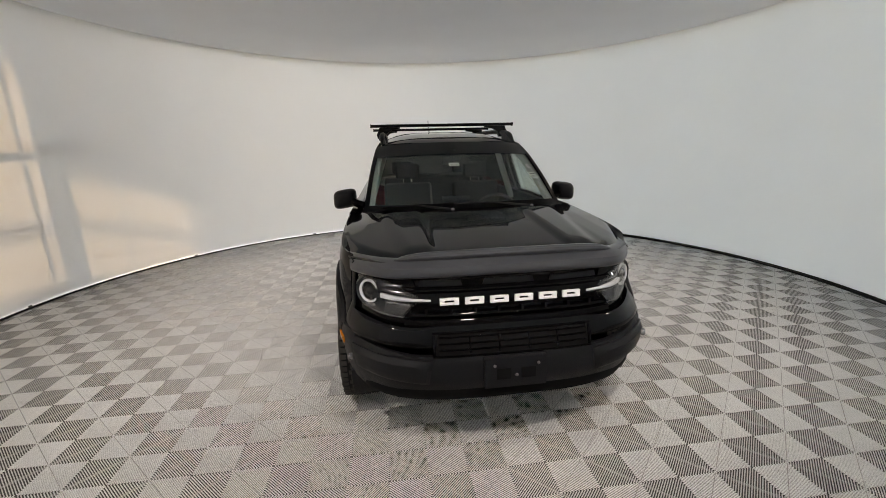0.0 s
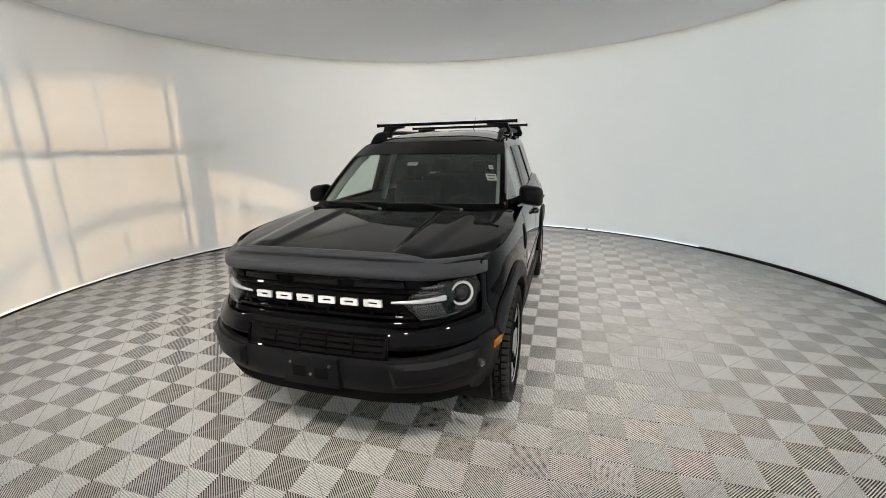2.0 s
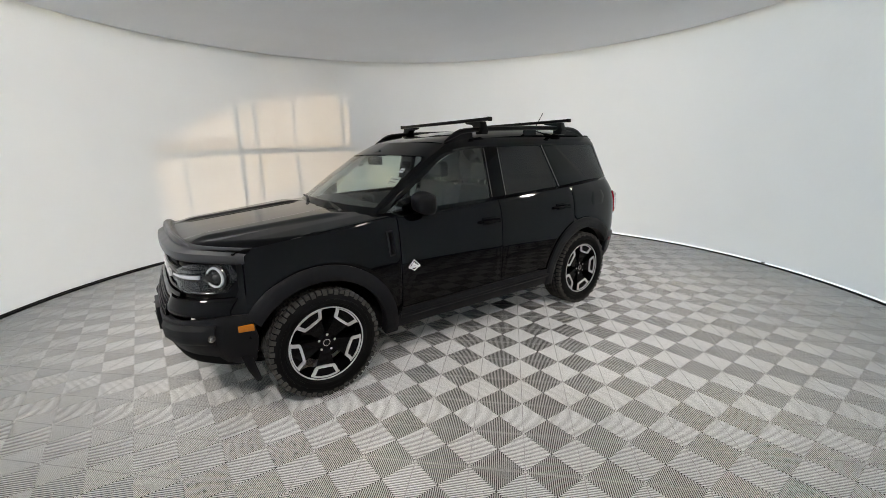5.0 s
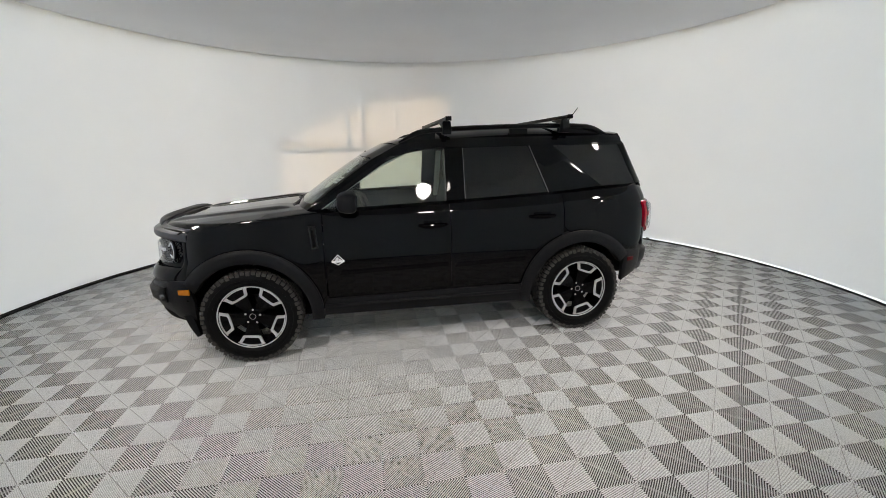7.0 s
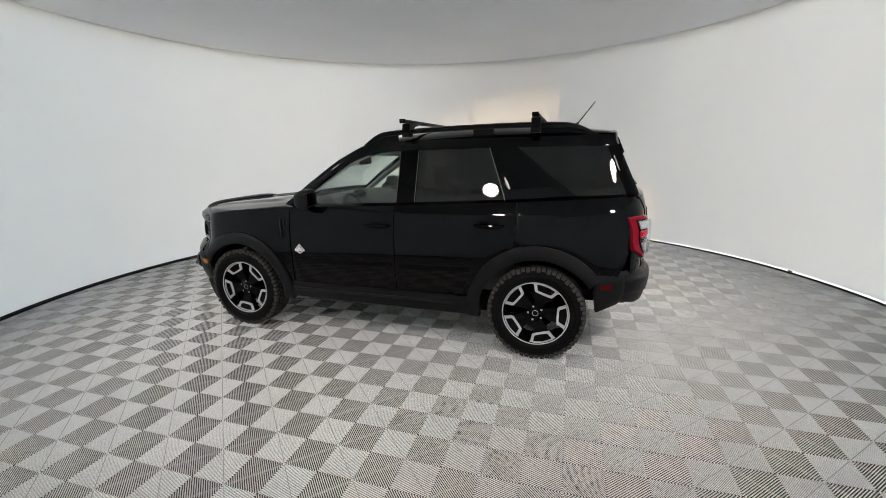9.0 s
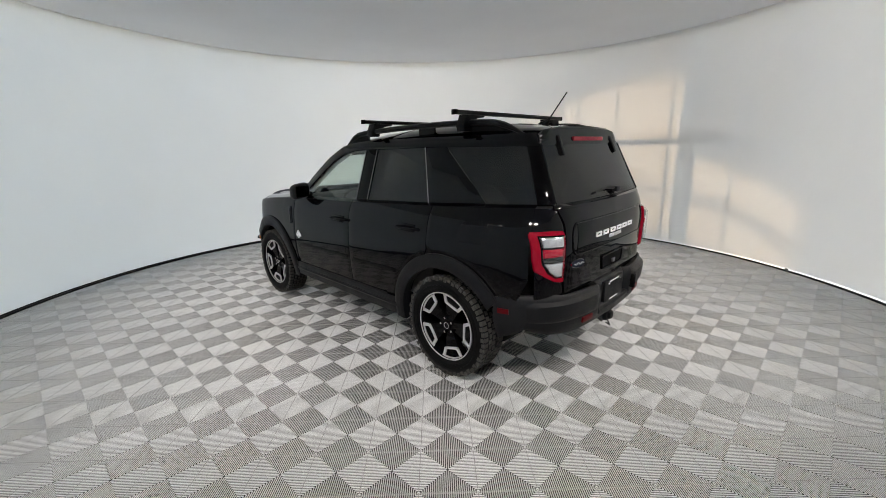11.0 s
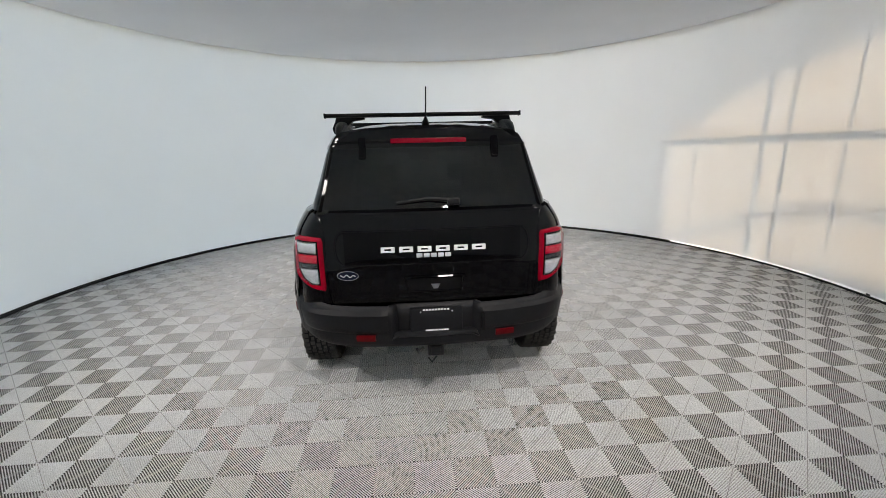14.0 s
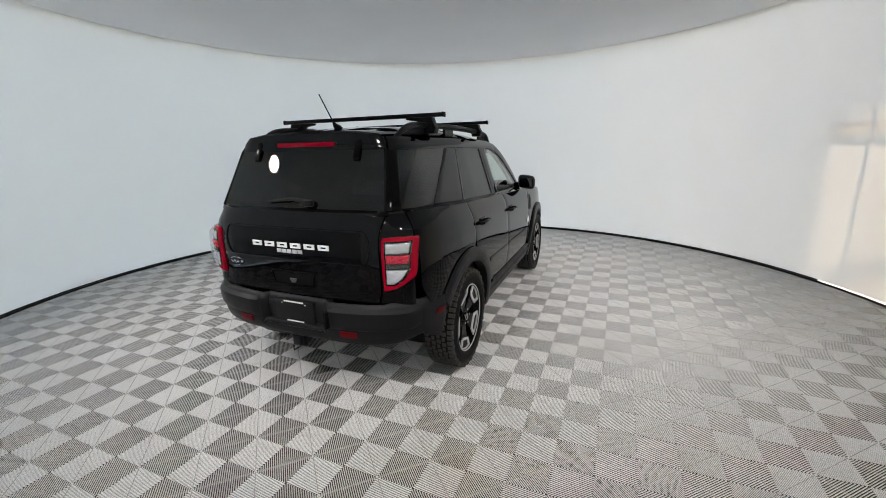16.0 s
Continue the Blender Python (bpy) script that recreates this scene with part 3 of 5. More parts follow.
    pil("b_pillar", ([(0.20, 1.172), (0.365, 1.180)], [(0.215, 1.584), (0.375, 1.587)], [(0.20, 1.172), (0.215, 1.584)], [(0.365, 1.180), (0.375, 1.587)]), 4, 8, 0.002, GLOSS)
    pil("c_pillar", ([(1.085, 1.205), (1.58, 1.240)], [(0.945, 1.590), (1.15, 1.592)], [(1.085, 1.205), (0.945, 1.590)], [(1.58, 1.240), (1.15, 1.592)]), 10, 10, 0.004)
    pil("d_pillar", ([(1.93, 1.247), (2.015, 1.25)], [(1.79, 1.587), (1.862, 1.60)], [(1.93, 1.247), (1.79, 1.587)], [(2.015, 1.25), (1.862, 1.60)]), 8, 10, 0.002, GLOSS)
    zz = np.linspace(1.246, 1.598, 9)
    g = np.array([[upper(np.interp(z, [1.25, 1.6], [1.995, 1.845]), z), upper(np.interp(z, [1.25, 1.6], [2.02, 1.866]), z), back(np.interp(z, [1.238, 1.59], [0.622, 0.554]), z)] for z in zz])
    bm = bmesh.new()
    sheet(bm, g, 0.01, 0.0, 0.0, sx)
    part("rear_pillar_trim", bm, GLOSS, car)
    # glass
    fw = patch("front_side_window", CLEAR, car, upper, [(-0.76, 1.150), (0.20, 1.172)], [ar_[-1], (0.05, 1.577), (0.215, 1.584)], ar_, [(0.20, 1.172), (0.215, 1.584)], 18, 12, off=-0.006, thick=0.004, edge=0, sx=sx)
    rw = patch("rear_side_window", TINT, car, upper, [(0.365, 1.180), (1.085, 1.205)], [(0.375, 1.587), (0.945, 1.590)], [(0.365, 1.180), (0.375, 1.587)], [(1.085, 1.205), (0.945, 1.590)], 14, 10, off=-0.005, thick=0.004, edge=0, sx=sx)
    qw = patch("quarter_window", TINT, car, upper, [(1.585, 1.240), (1.93, 1.247)], [(1.155, 1.592), (1.79, 1.587)], [(1.585, 1.240), (1.155, 1.592)], [(1.93, 1.247), (1.79, 1.587)], 20, 10, off=-0.002, thick=0.004, edge=0, sx=sx)
    for w in (fw, rw, qw):
        w.visible_shadow = False
    # thin bright lines round the side glass
    for line in ([(1.085, 1.205), (0.945, 1.590)], [(0.362, 1.186), (0.372, 1.582)], [(0.203, 1.180), (0.217, 1.578)]):
        bm = bmesh.new()
        tube(bm, [np.array(upper(*q)) * (sx, 1, 1) + (sx * 0.004, 0, 0) for q in resample(line, 6)], 0.0035 if line[0][0] > 1 else 0.0025, 6)
        part("window_trim", bm, STEEL, rw)

    # mirror
    mir = tagged(new("wing_mirror"), "black rounded door mirror")
    mir.parent = car
    bm = bmesh.new()
    bmesh.ops.create_cube(bm, size=2)
    bmesh.ops.subdivide_edges(bm, edges=bm.edges, cuts=7, use_grid_fill=True)
    for v_ in bm.verts:
        q = v_.co.copy()
        nn = (abs(q.x) ** 4 + abs(q.y) ** 4 + abs(q.z) ** 4) ** 0.25
        q /= nn
        taper = 1.0 - 0.22 * max(0.0, -q.y)
        v_.co = (sx * 0.916 + q.x * 0.090 * taper, -0.568 + q.y * 0.074, 1.212 + q.z * 0.074 * taper - 0.012 * sx * q.x)
    part("mirror_shell", bm, PLASTIC, mir)
    bm = bmesh.new()
    box(bm, (sx * 0.918 - 0.068, -0.506, 1.160), (sx * 0.918 + 0.068, -0.4925, 1.262), 0.005)
    part("mirror_glass", bm, MIRROR, mir)
    bm = bmesh.new()
    tube(bm, [(sx * 0.77, -0.63, 1.16), (sx * 0.81, -0.62, 1.175), (sx * 0.86, -0.61, 1.20)], [0.035, 0.032, 0.03], 10)
    part("mirror_arm", bm, GLOSS, mir)


# ---- hood, windshield, roof ----
def hood_z(x, y):
    """Crowned hood with two raised ridges, sinking to the nose at its front corners."""
    e = np.interp(y, [-2.08, -1.80, -1.27, -0.95, -0.75], [1.020, 1.046, 1.102, 1.128, 1.142])
    c = np.interp(y, [-2.08, -1.90, -1.6, -1.2, -0.95, -0.80], [1.060, 1.084, 1.112, 1.150, 1.168, 1.170])
    a = abs(x)
    z = e + (c - e) * np.interp(a, [0, 0.40, 0.60, 0.72, 0.84], [1.0, 0.97, 0.82, 0.50, 0.0])
    xo = np.interp(y, [-2.05, -1.15], [0.53, 0.645])
    z += 0.016 * ramp(a, 0.33, 0.385) * (1 - ramp(a, xo - 0.09, xo)) * ramp(y, -2.02, -1.86) * (1 - ramp(y, -1.14, -0.98))
    ys = front(a, 1.0)[1] + 0.09
    return min(z, 1.070 - 0.035 * (a / 0.78) ** 3 + 0.42 * max(0.0, y - ys + 0.02))


def hood_edge(y):
    return np.interp(y, [-1.72, -1.62, -1.5, -1.27, -0.75], [0.806, 0.842, 0.856, 0.860, 0.840])


bm = bmesh.new()
rows = []
for v in np.linspace(0, 1, 41):
    row = []
    for u in np.linspace(-1, 1, 121):
        y0 = front(u * 0.79, 1.0)[1] + 0.03      # tucked under the shield
        k = abs(u) ** 2.6
        y = y0 + (-0.935 * (1 - k) - 0.77 * k - y0) * v
        x = u * hood_edge(-1.72 + 0.95 * v)
        row.append((x, y, hood_z(x, y)))
    rows.append(row)
sheet(bm, np.array(rows), 0.02, 0.0, 0.004)
hood = part("hood", bm, PAINT, car)
for sx in (1, -1):
    g = []
    for y in np.linspace(-1.80, -0.78, 30):
        x = hood_edge(y)
        zf = np.interp(y, [-1.80, -1.745, -1.55, -1.27, -0.95, -0.765], [1.030, 1.040, 1.068, 1.095, 1.118, 1.13])
        w = side(y, zf)
        g.append([(x - 0.03, y, hood_z(x - 0.03, y) - 0.016), (0.5 * (x + w[0]), y, zf - 0.012), (w[0] - 0.004, y, zf - 0.003)])
    bm = bmesh.new()
    sheet(bm, np.array(g), 0.01, 0.0, 0.0, sx)
    part("fender_ledge", bm, PAINT, car)

# stick-on hood shield along the nose
def shield(x, s):
    """s runs from the lower lip (0) up over the nose (1)."""
    y0 = front(x, 1.0)[1]
    z = np.interp(s, [0, 0.25, 0.5, 0.75, 1], [0.990, 1.012, 1.042, 1.066, 1.076])
    y = y0 + np.interp(s, [0, 0.25, 0.5, 0.75, 1], [0.004, -0.014, -0.010, 0.035, 0.09])
    drop = 0.035 * (abs(x) / 0.78) ** 3
    return (x, y, z - drop)


g = [[shield(x, s) for s in np.linspace(0, 1, 11)] for x in np.linspace(-0.80, 0.80, 65)]
bm = bmesh.new()
sheet(bm, np.array(g), 0.012, 0.006, 0.006)
shield_ob = part("hood_shield", bm, MATTE, car, "satin dark grey shield along the hood edge")
bm = bmesh.new()
pts = [shield(x, 0.86) for x in np.linspace(-0.56, 0.56, 41)]
tube(bm, [(p[0], p[1] - 0.012, p[2] + 0.019 * (1 - (abs(p[0]) / 0.57) ** 6)) for p in pts], [0.021 * (1 - (abs(p[0]) / 0.575) ** 10) + 0.002 for p in pts], 10)
part("shield_lip", bm, MATTE, shield_ob)

# windshield
wb = smooth_line([(-0.775, -0.875, 1.138), (-0.6, -0.965, 1.145), (-0.3, -1.02, 1.15), (0, -1.035, 1.152), (0.3, -1.02, 1.15), (0.6, -0.965, 1.145), (0.775, -0.875, 1.138)], 8)
wt = smooth_line([(-0.640, -0.155, 1.612), (-0.45, -0.225, 1.628), (0, -0.262, 1.638), (0.45, -0.225, 1.628), (0.640, -0.155, 1.612)], 8)
wl = [np.array(upper(*q)) * (-1, 1, 1) for q in resample([(-0.88, 1.138), (-0.62, 1.335), (-0.36, 1.51), (-0.155, 1.612)], 16)]
wr = [np.array(q) * (-1, 1, 1) for q in wl]
wl[0], wl[-1], wr[0], wr[-1] = wb[0], wt[0], wb[-1], wt[-1]
windshield = patch("windshield", CLEAR, car, None, wb, wt, wl, wr, 30, 16, thick=0.005, edge=0)
windshield.visible_shadow = False
g = coons(wb, wt, wl, wr, 40, 24)
band = []
for name, sl in (("windshield_band", (slice(None), slice(18, 25))), ("windshield_band", (slice(None), slice(0, 3)))):
    bm = bmesh.new()
    sheet(bm, g[sl], 0.003, 0.004, 0)
    band.append(part(name, bm, GLOSS, windshield))
for sl in ((slice(0, 2), slice(None)), (slice(39, 41), slice(None))):
    bm = bmesh.new()
    sheet(bm, g[sl], 0.003, 0.0045, 0)
    part("windshield_band", bm, GLOSS, windshield)
bm = bmesh.new()
sheet(bm, g[15:26, 18:23], 0.004, -0.006, 0)
part("sensor_cover", bm, DARK, windshield)


def wiper(x0, x1, lift):
    """An arm lying along the foot of the windscreen, on its pivot."""
    w = tagged(new("front_wiper"), "black wiper arm resting on the windscreen")
    w.parent = car
    foot = [np.interp(x, wb[:, 0], wb[:, 1]) for x in (x0, x1)]
    bm = bmesh.new()
    tube(bm, [(x0, foot[0] - 0.015, 1.158), ((x0 + x1) / 2, sum(foot) / 2 + 0.02 + lift, 1.182 + 0.62 * lift), (x1, foot[1] + 0.03 + lift, 1.180 + 0.66 * lift)], [0.012, 0.009, 0.006], 8)
    part("wiper_arm", bm, PLASTIC, w)
    bm = bmesh.new()
    bmesh.ops.create_uvsphere(bm, u_segments=12, v_segments=8, radius=0.013, matrix=pose(x0, foot[0] - 0.02, 1.160))
    part("wiper_pivot", bm, STEEL, w)


wiper(0.48, -0.10, 0.015)
wiper(-0.12, -0.62, 0.008)


def roof_z(x, y):
    c = np.interp(y, [-0.27, -0.1, 0.2, 0.6, 1.0, 1.5, 1.87], [1.640, 1.680, 1.726, 1.755, 1.762, 1.745, 1.70])
    e = np.interp(y, [-0.27, -0.1, 0.3, 1.0, 1.9], [1.612, 1.628, 1.655, 1.668, 1.660])
    return c - (c - e) * (abs(x) / 0.62) ** 4


g = []
for v in np.linspace(0, 1, 33):
    row = []
    for u in np.linspace(-1, 1, 41):
        x = (0.622 - 0.045 * v - 0.055 * ramp(v, 0.82, 1.0)) * u
        y0 = -0.262 + 0.105 * abs(u) ** 2.2
        y1 = 1.885 - 0.05 * abs(u) ** 3
        y = y0 + (y1 - y0) * v
        rib = 0.0012 * math.sin(u * 12) ** 2 if abs(u) < 0.8 and 0.1 < v < 0.93 else 0.0
        row.append((x, y, roof_z(x, y) + rib))
    g.append(row)
bm = bmesh.new()
sheet(bm, np.array(g), 0.03, 0.0, 0.006)
roof = part("roof", bm, PAINT, car)
# headliner
bm = bmesh.new()
box(bm, (-0.58, -0.12, 1.585), (0.58, 1.80, 1.60), 0.006)
part("headliner", bm, TRIM_GREY, car)

# roof rails, bars and aerial
for sx in (1, -1):
    bm = bmesh.new()
    pts = smooth_line([(0.600, -0.14, 1.640), (0.598, -0.02, 1.70), (0.594, 0.10, 1.728), (0.586, 0.5, 1.748), (0.578, 1.0, 1.757), (0.566, 1.42, 1.752), (0.560, 1.58, 1.728), (0.552, 1.74, 1.662)], 6)
    tube(bm, [p * (sx, 1, 1) - (0, 0, 0.006) for p in pts], [0.027 * min(1.0, 0.35 + 0.11 * min(i, len(pts) - 1 - i)) for i in range(len(pts))], 10, 0.8)
    for ya, yb in ((-0.13, 0.16), (0.80, 0.96), (1.24, 1.70)):     # stands
        loops = []
        for y in np.linspace(ya, yb, 8):
            x, z = np.interp(y, pts[:, 1], pts[:, 0]), np.interp(y, pts[:, 1], pts[:, 2]) - 0.008
            loops.append([bm.verts.new((sx * (x + d), y, h)) for d, h in ((-0.022, 1.60), (-0.002, 1.60), (-0.002, z), (-0.022, z))])
        for p, q in zip(loops, loops[1:]):
            for k in range(4):
                bm.faces.new((p[k], p[(k + 1) % 4], q[(k + 1) % 4], q[k]))
        bm.faces.new(loops[0])
        bm.faces.new(loops[-1][::-1])
    bmesh.ops.recalc_face_normals(bm, faces=bm.faces)
    part("roof_rail", bm, PLASTIC, car)
for y, lift in ((0.253, 0.010), (1.283, 0.016)):
    rb = tagged(new("roof_bar"), "black square rack bar across the roof")
    rb.parent = car
    bm = bmesh.new()
    box(bm, (-0.70, y - 0.022, 1.787 + lift), (0.70, y + 0.022, 1.815 + lift), 0.008, 2)
    part("bar", bm, PLASTIC, rb)
    for sx in (1, -1):
        bm = bmesh.new()
        box(bm, (sx * 0.702 - 0.006, y - 0.024, 1.784 + lift), (sx * 0.702 + 0.006, y + 0.024, 1.818 + lift), 0.004)
        part("end_cap", bm, RUBBER, rb)
        bm = bmesh.new()
        prof = [(0.420, 1.786 + lift), (0.425, 1.772 + lift), (0.505, 1.762 + lift), (0.555, 1.735), (0.565, 1.690), (0.640, 1.690), (0.652, 1.728), (0.628, 1.762 + lift), (0.622, 1.786 + lift)]
        m = Matrix(((sx, 0, 0, 0), (0, 0, -sx, y + sx * 0.035), (0, 1, 0, 0), (0, 0, 0, 1)))
        prism(bm, prof, 0.070, m)
        bmesh.ops.recalc_face_normals(bm, faces=bm.faces)
        bmesh.ops.bevel(bm, geom=list(bm.edges), offset=0.007, segments=2, profile=0.6, affect="EDGES")
        part("foot", bm, PLASTIC, rb)
bm = bmesh.new()
tube(bm, [(0, 1.50, 1.722), (0, 1.535, 1.742), (0, 1.565, 1.756), (0, 1.59, 1.785)], [0.026, 0.026, 0.018, 0.006], 10)
tube(bm, [(0, 1.585, 1.778), (0, 1.715, 1.948)], [0.005, 0.004], 6)
part("aerial", bm, PLASTIC, car)

# ---- front end ----
grille = patch("grille_panel", GLOSS, car, front, *rect((-0.52, 0.755), (0.52, 0.755), (-0.52, 1.0), (0.52, 1.0)), 30, 6, off=-0.035, thick=0.02)
for z0, z1, off in ((0.752, 0.782, 0.004), (0.790, 0.806, -0.008), (0.915, 0.935, -0.004), (0.975, 0.998, 0.0)):
    patch("grille_bar", GLOSS, grille, front, *rect((-0.53, z0), (0.53, z0), (-0.53, z1), (0.53, z1)), 30, 3, off=off, thick=0.03, edge=0.006)
patch("name_bar", GLOSS, grille, front, *rect((-0.50, 0.828), (0.50, 0.828), (-0.50, 0.908), (0.50, 0.908)), 30, 4, off=-0.012, thick=0.03, edge=0.004)
for x0, x1 in ((-0.46, -0.24), (-0.14, 0.12), (0.20, 0.46)):
    patch("grille_insert", PLASTIC, grille, front, *rect((x0, 0.940), (x1, 0.940), (x0 + 0.01, 0.970), (x1 - 0.01, 0.970)), 8, 2, off=-0.02, thick=0.012)
for x in np.linspace(-0.42, 0.42, 8):
    bm = bmesh.new()
    y = front(x, 0.8)[1]
    box(bm, (x - 0.008, y + 0.012, 0.765), (x + 0.008, y + 0.04, 0.83), 0.002)
    part("grille_rib", bm, GLOSS, grille)

# plain white slotted blocks where the maker's mark stands
def block(w, h):
    """Four bars that leave a slot: rectangles (u0, v0, u1, v1)."""
    t = 0.34 * h
    return [(0, 0, w * 0.26, h), (w * 0.74, 0, w, h), (0, 0, w, t), (0, h - t, w, h)]


def marks(surf, x0, x1, z0, z1, n, parent, flip, off=0.006):
    pitch = (x1 - x0) / (n - 0.24)
    for i in range(n):
        u0 = x0 + pitch * i
        bm = bmesh.new()
        for j, (a, b, c, d) in enumerate(block(pitch * 0.76, z1 - z0)):
            ua, uc = (u0 + a, u0 + c)
            p = [surf(flip * q, z0 + (b + d) / 2) for q in (ua, uc)]
            y = (p[0][1] + p[1][1]) / 2
            s = -1 if y < 0 else 1
            e = off + 0.0004 * j
            box(bm, (min(p[0][0], p[1][0]), y - 0.004 if s > 0 else y - e, z0 + b), (max(p[0][0], p[1][0]), y + e if s > 0 else y + 0.004, z0 + d), 0.0015, 1)
        part("white_block", bm, WHITE, parent)


marks(lambda x, z: (x, front(x, z)[1] + 0.008, z), -0.355, 0.355, 0.850, 0.885, 6, grille, 1, 0.008)

# headlamps
for sx in (1, -1):
    hl = patch("headlamp", GLOSS, car, front, [(0.47, 0.765), (0.62, 0.755), (0.798, 0.772)], [(0.49, 0.985), (0.65, 0.99), (0.792, 0.985)], [(0.47, 0.765), (0.45, 0.86), (0.49, 0.985)], [(0.798, 0.772), (0.800, 0.88), (0.792, 0.985)], 14, 10, off=-0.022, thick=0.02, sx=sx)
    c = Vector(front(0.705, 0.880))
    nrm = Vector((0.58, -0.81, 0.03)).normalized()
    q = Vector((1, 0, 0)).rotation_difference(nrm).to_matrix().to_4x4()
    base = Matrix.Translation(c - nrm * 0.022) @ q

    def turned(name, prof, mat, seg=40, label=""):
        bm = bmesh.new()
        lathe(bm, prof, seg)
        bm.transform(base)
        if sx < 0:
            bm.transform(Matrix.Diagonal((-1, 1, 1, 1)))
            bmesh.ops.reverse_faces(bm, faces=bm.faces)
        return part(name, bm, mat, hl, label)
    turned("lamp_ring", [(0.064, -0.012), (0.080, -0.002), (0.085, 0.008), (0.080, 0.014), (0.066, 0.008)], LAMP_SMOKE)
    turned("light_guide", [(0.050, 0.004), (0.052, 0.013), (0.060, 0.014), (0.064, 0.004)], LAMP_WHITE, label="pale ring-shaped light guide")
    turned("projector", [(0.0005, 0.026), (0.014, 0.023), (0.024, 0.014), (0.027, 0.004), (0.034, 0.006), (0.037, -0.002), (0.047, -0.012)], LAMP_SMOKE)
    LE = ([(0.525, 0.786), (0.62, 0.775), (0.745, 0.788)], [(0.500, 0.925), (0.62, 0.965), (0.755, 0.968)], [(0.525, 0.786), (0.435, 0.868), (0.500, 0.925)], [(0.745, 0.788), (0.785, 0.88), (0.755, 0.968)])
    patch("lamp_bowl", DARK, hl, front, *LE, 14, 8, off=-0.024, thick=0.006, sx=sx)
    patch("lamp_bowl", LAMP_SMOKE, hl, front, [(0.54, 0.796), (0.65, 0.792)], [(0.485, 0.856), (0.628, 0.856)], [(0.54, 0.796), (0.485, 0.856)], [(0.65, 0.792), (0.628, 0.856)], 8, 5, off=-0.016, thick=0.006, edge=0.003, sx=sx)
    for z0, z1, x0, x1, mt in ((0.846, 0.853, 0.480, 0.630, LAMP_GREY), (0.786, 0.793, 0.535, 0.700, LAMP_CLEAR), (0.904, 0.914, 0.505, 0.628, LAMP_GREY), (0.934, 0.944, 0.54, 0.640, LAMP_GREY)):
        patch("lamp_facet", mt, hl, front, *rect((x0 + 0.012, z0), (x1, z0), (x0, z1), (x1, z1)), 8, 2, off=-0.016, thick=0.006, edge=0.003, sx=sx)
    patch("light_bar", LAMP_WHITE, hl, front, [(0.398, 0.868), (0.645, 0.868)], [(0.398, 0.878), (0.645, 0.890)], [(0.398, 0.868), (0.398, 0.878)], [(0.645, 0.868), (0.645, 0.890)], 10, 3, off=-0.004, thick=0.02, sx=sx, label="pale horizontal light guide")
    ln = patch("lens", LENS, hl, front, *LE, 16, 10, off=0.002, thick=0.004, edge=0.012, sx=sx)
    ln.visible_shadow = False
    # painted corner between lamp and wheel arch
    patch("front_corner_panel", PAINT, car, side, [(-1.87, 0.675), (-1.765, 0.675)], [(-1.785, 1.02), (-1.752, 1.03)], [(-1.87, 0.675), (-1.79, 0.80), (-1.785, 1.02)], [(-1.765, 0.675), (-1.762, 0.80), (-1.752, 1.03)], 5, 12, off=0.0, sx=sx)
# painted band under the grille, lower grille, bumper
patch("front_bumper_skin", PAINT, car, lambda x, z: (x, front(x, z)[1] - 0.028 * ramp(abs(x), 0.37, 0.48) * math.sin(math.pi * np.clip((z - 0.64) / 0.14, 0, 1)), z), [(-0.83, 0.665), (-0.5, 0.655), (0.5, 0.655), (0.83, 0.665)], [(-0.80, 0.765), (-0.5, 0.752), (0.5, 0.752), (0.80, 0.765)], [(-0.83, 0.665), (-0.80, 0.765)], [(0.83, 0.665), (0.80, 0.765)], 48, 10, off=0.0, thick=0.03, edge=0.004)
lower = patch("lower_grille", DARK, car, front, *rect((-0.385, 0.608), (0.385, 0.608), (-0.385, 0.722), (0.385, 0.722)), 20, 5, off=0.003, thick=0.01)
for z in (0.640, 0.668, 0.696):
    patch("grille_slat", GLOSS, lower, front, *rect((-0.37, z), (0.37, z), (-0.37, z + 0.008), (0.37, z + 0.008)), 20, 2, off=0.009, thick=0.010)
for x in (-0.22, -0.075, 0.075, 0.22):
    patch("grille_rib", GLOSS, lower, front, *rect((x - 0.004, 0.625), (x + 0.004, 0.625), (x - 0.004, 0.708), (x + 0.004, 0.708)), 2, 4, off=0.007, thick=0.006)
for z0, z1 in ((0.608, 0.618), (0.714, 0.724)):
    patch("grille_frame", GLOSS, lower, front, *rect((-0.40, z0), (0.40, z0), (-0.40, z1), (0.40, z1)), 20, 2, off=0.010, thick=0.02, edge=0.004)
for x0, x1 in ((-0.400, -0.386), (0.386, 0.400)):
    patch("grille_frame", GLOSS, lower, front, *rect((x0, 0.622), (x1, 0.622), (x0, 0.710), (x1, 0.710)), 3, 4, off=0.010, thick=0.02, edge=0.004)
bumper = patch("front_bumper", PLASTIC, car, front, [(-0.80, 0.355), (-0.5, 0.335), (0.5, 0.335), (0.80, 0.355)], [(-0.862, 0.67), (-0.5, 0.615), (0.5, 0.615), (0.862, 0.67)], [(-0.80, 0.355), (-0.862, 0.67)], [(0.80, 0.355), (0.862, 0.67)], 54, 10, off=0.012, thick=0.03, edge=0.008)
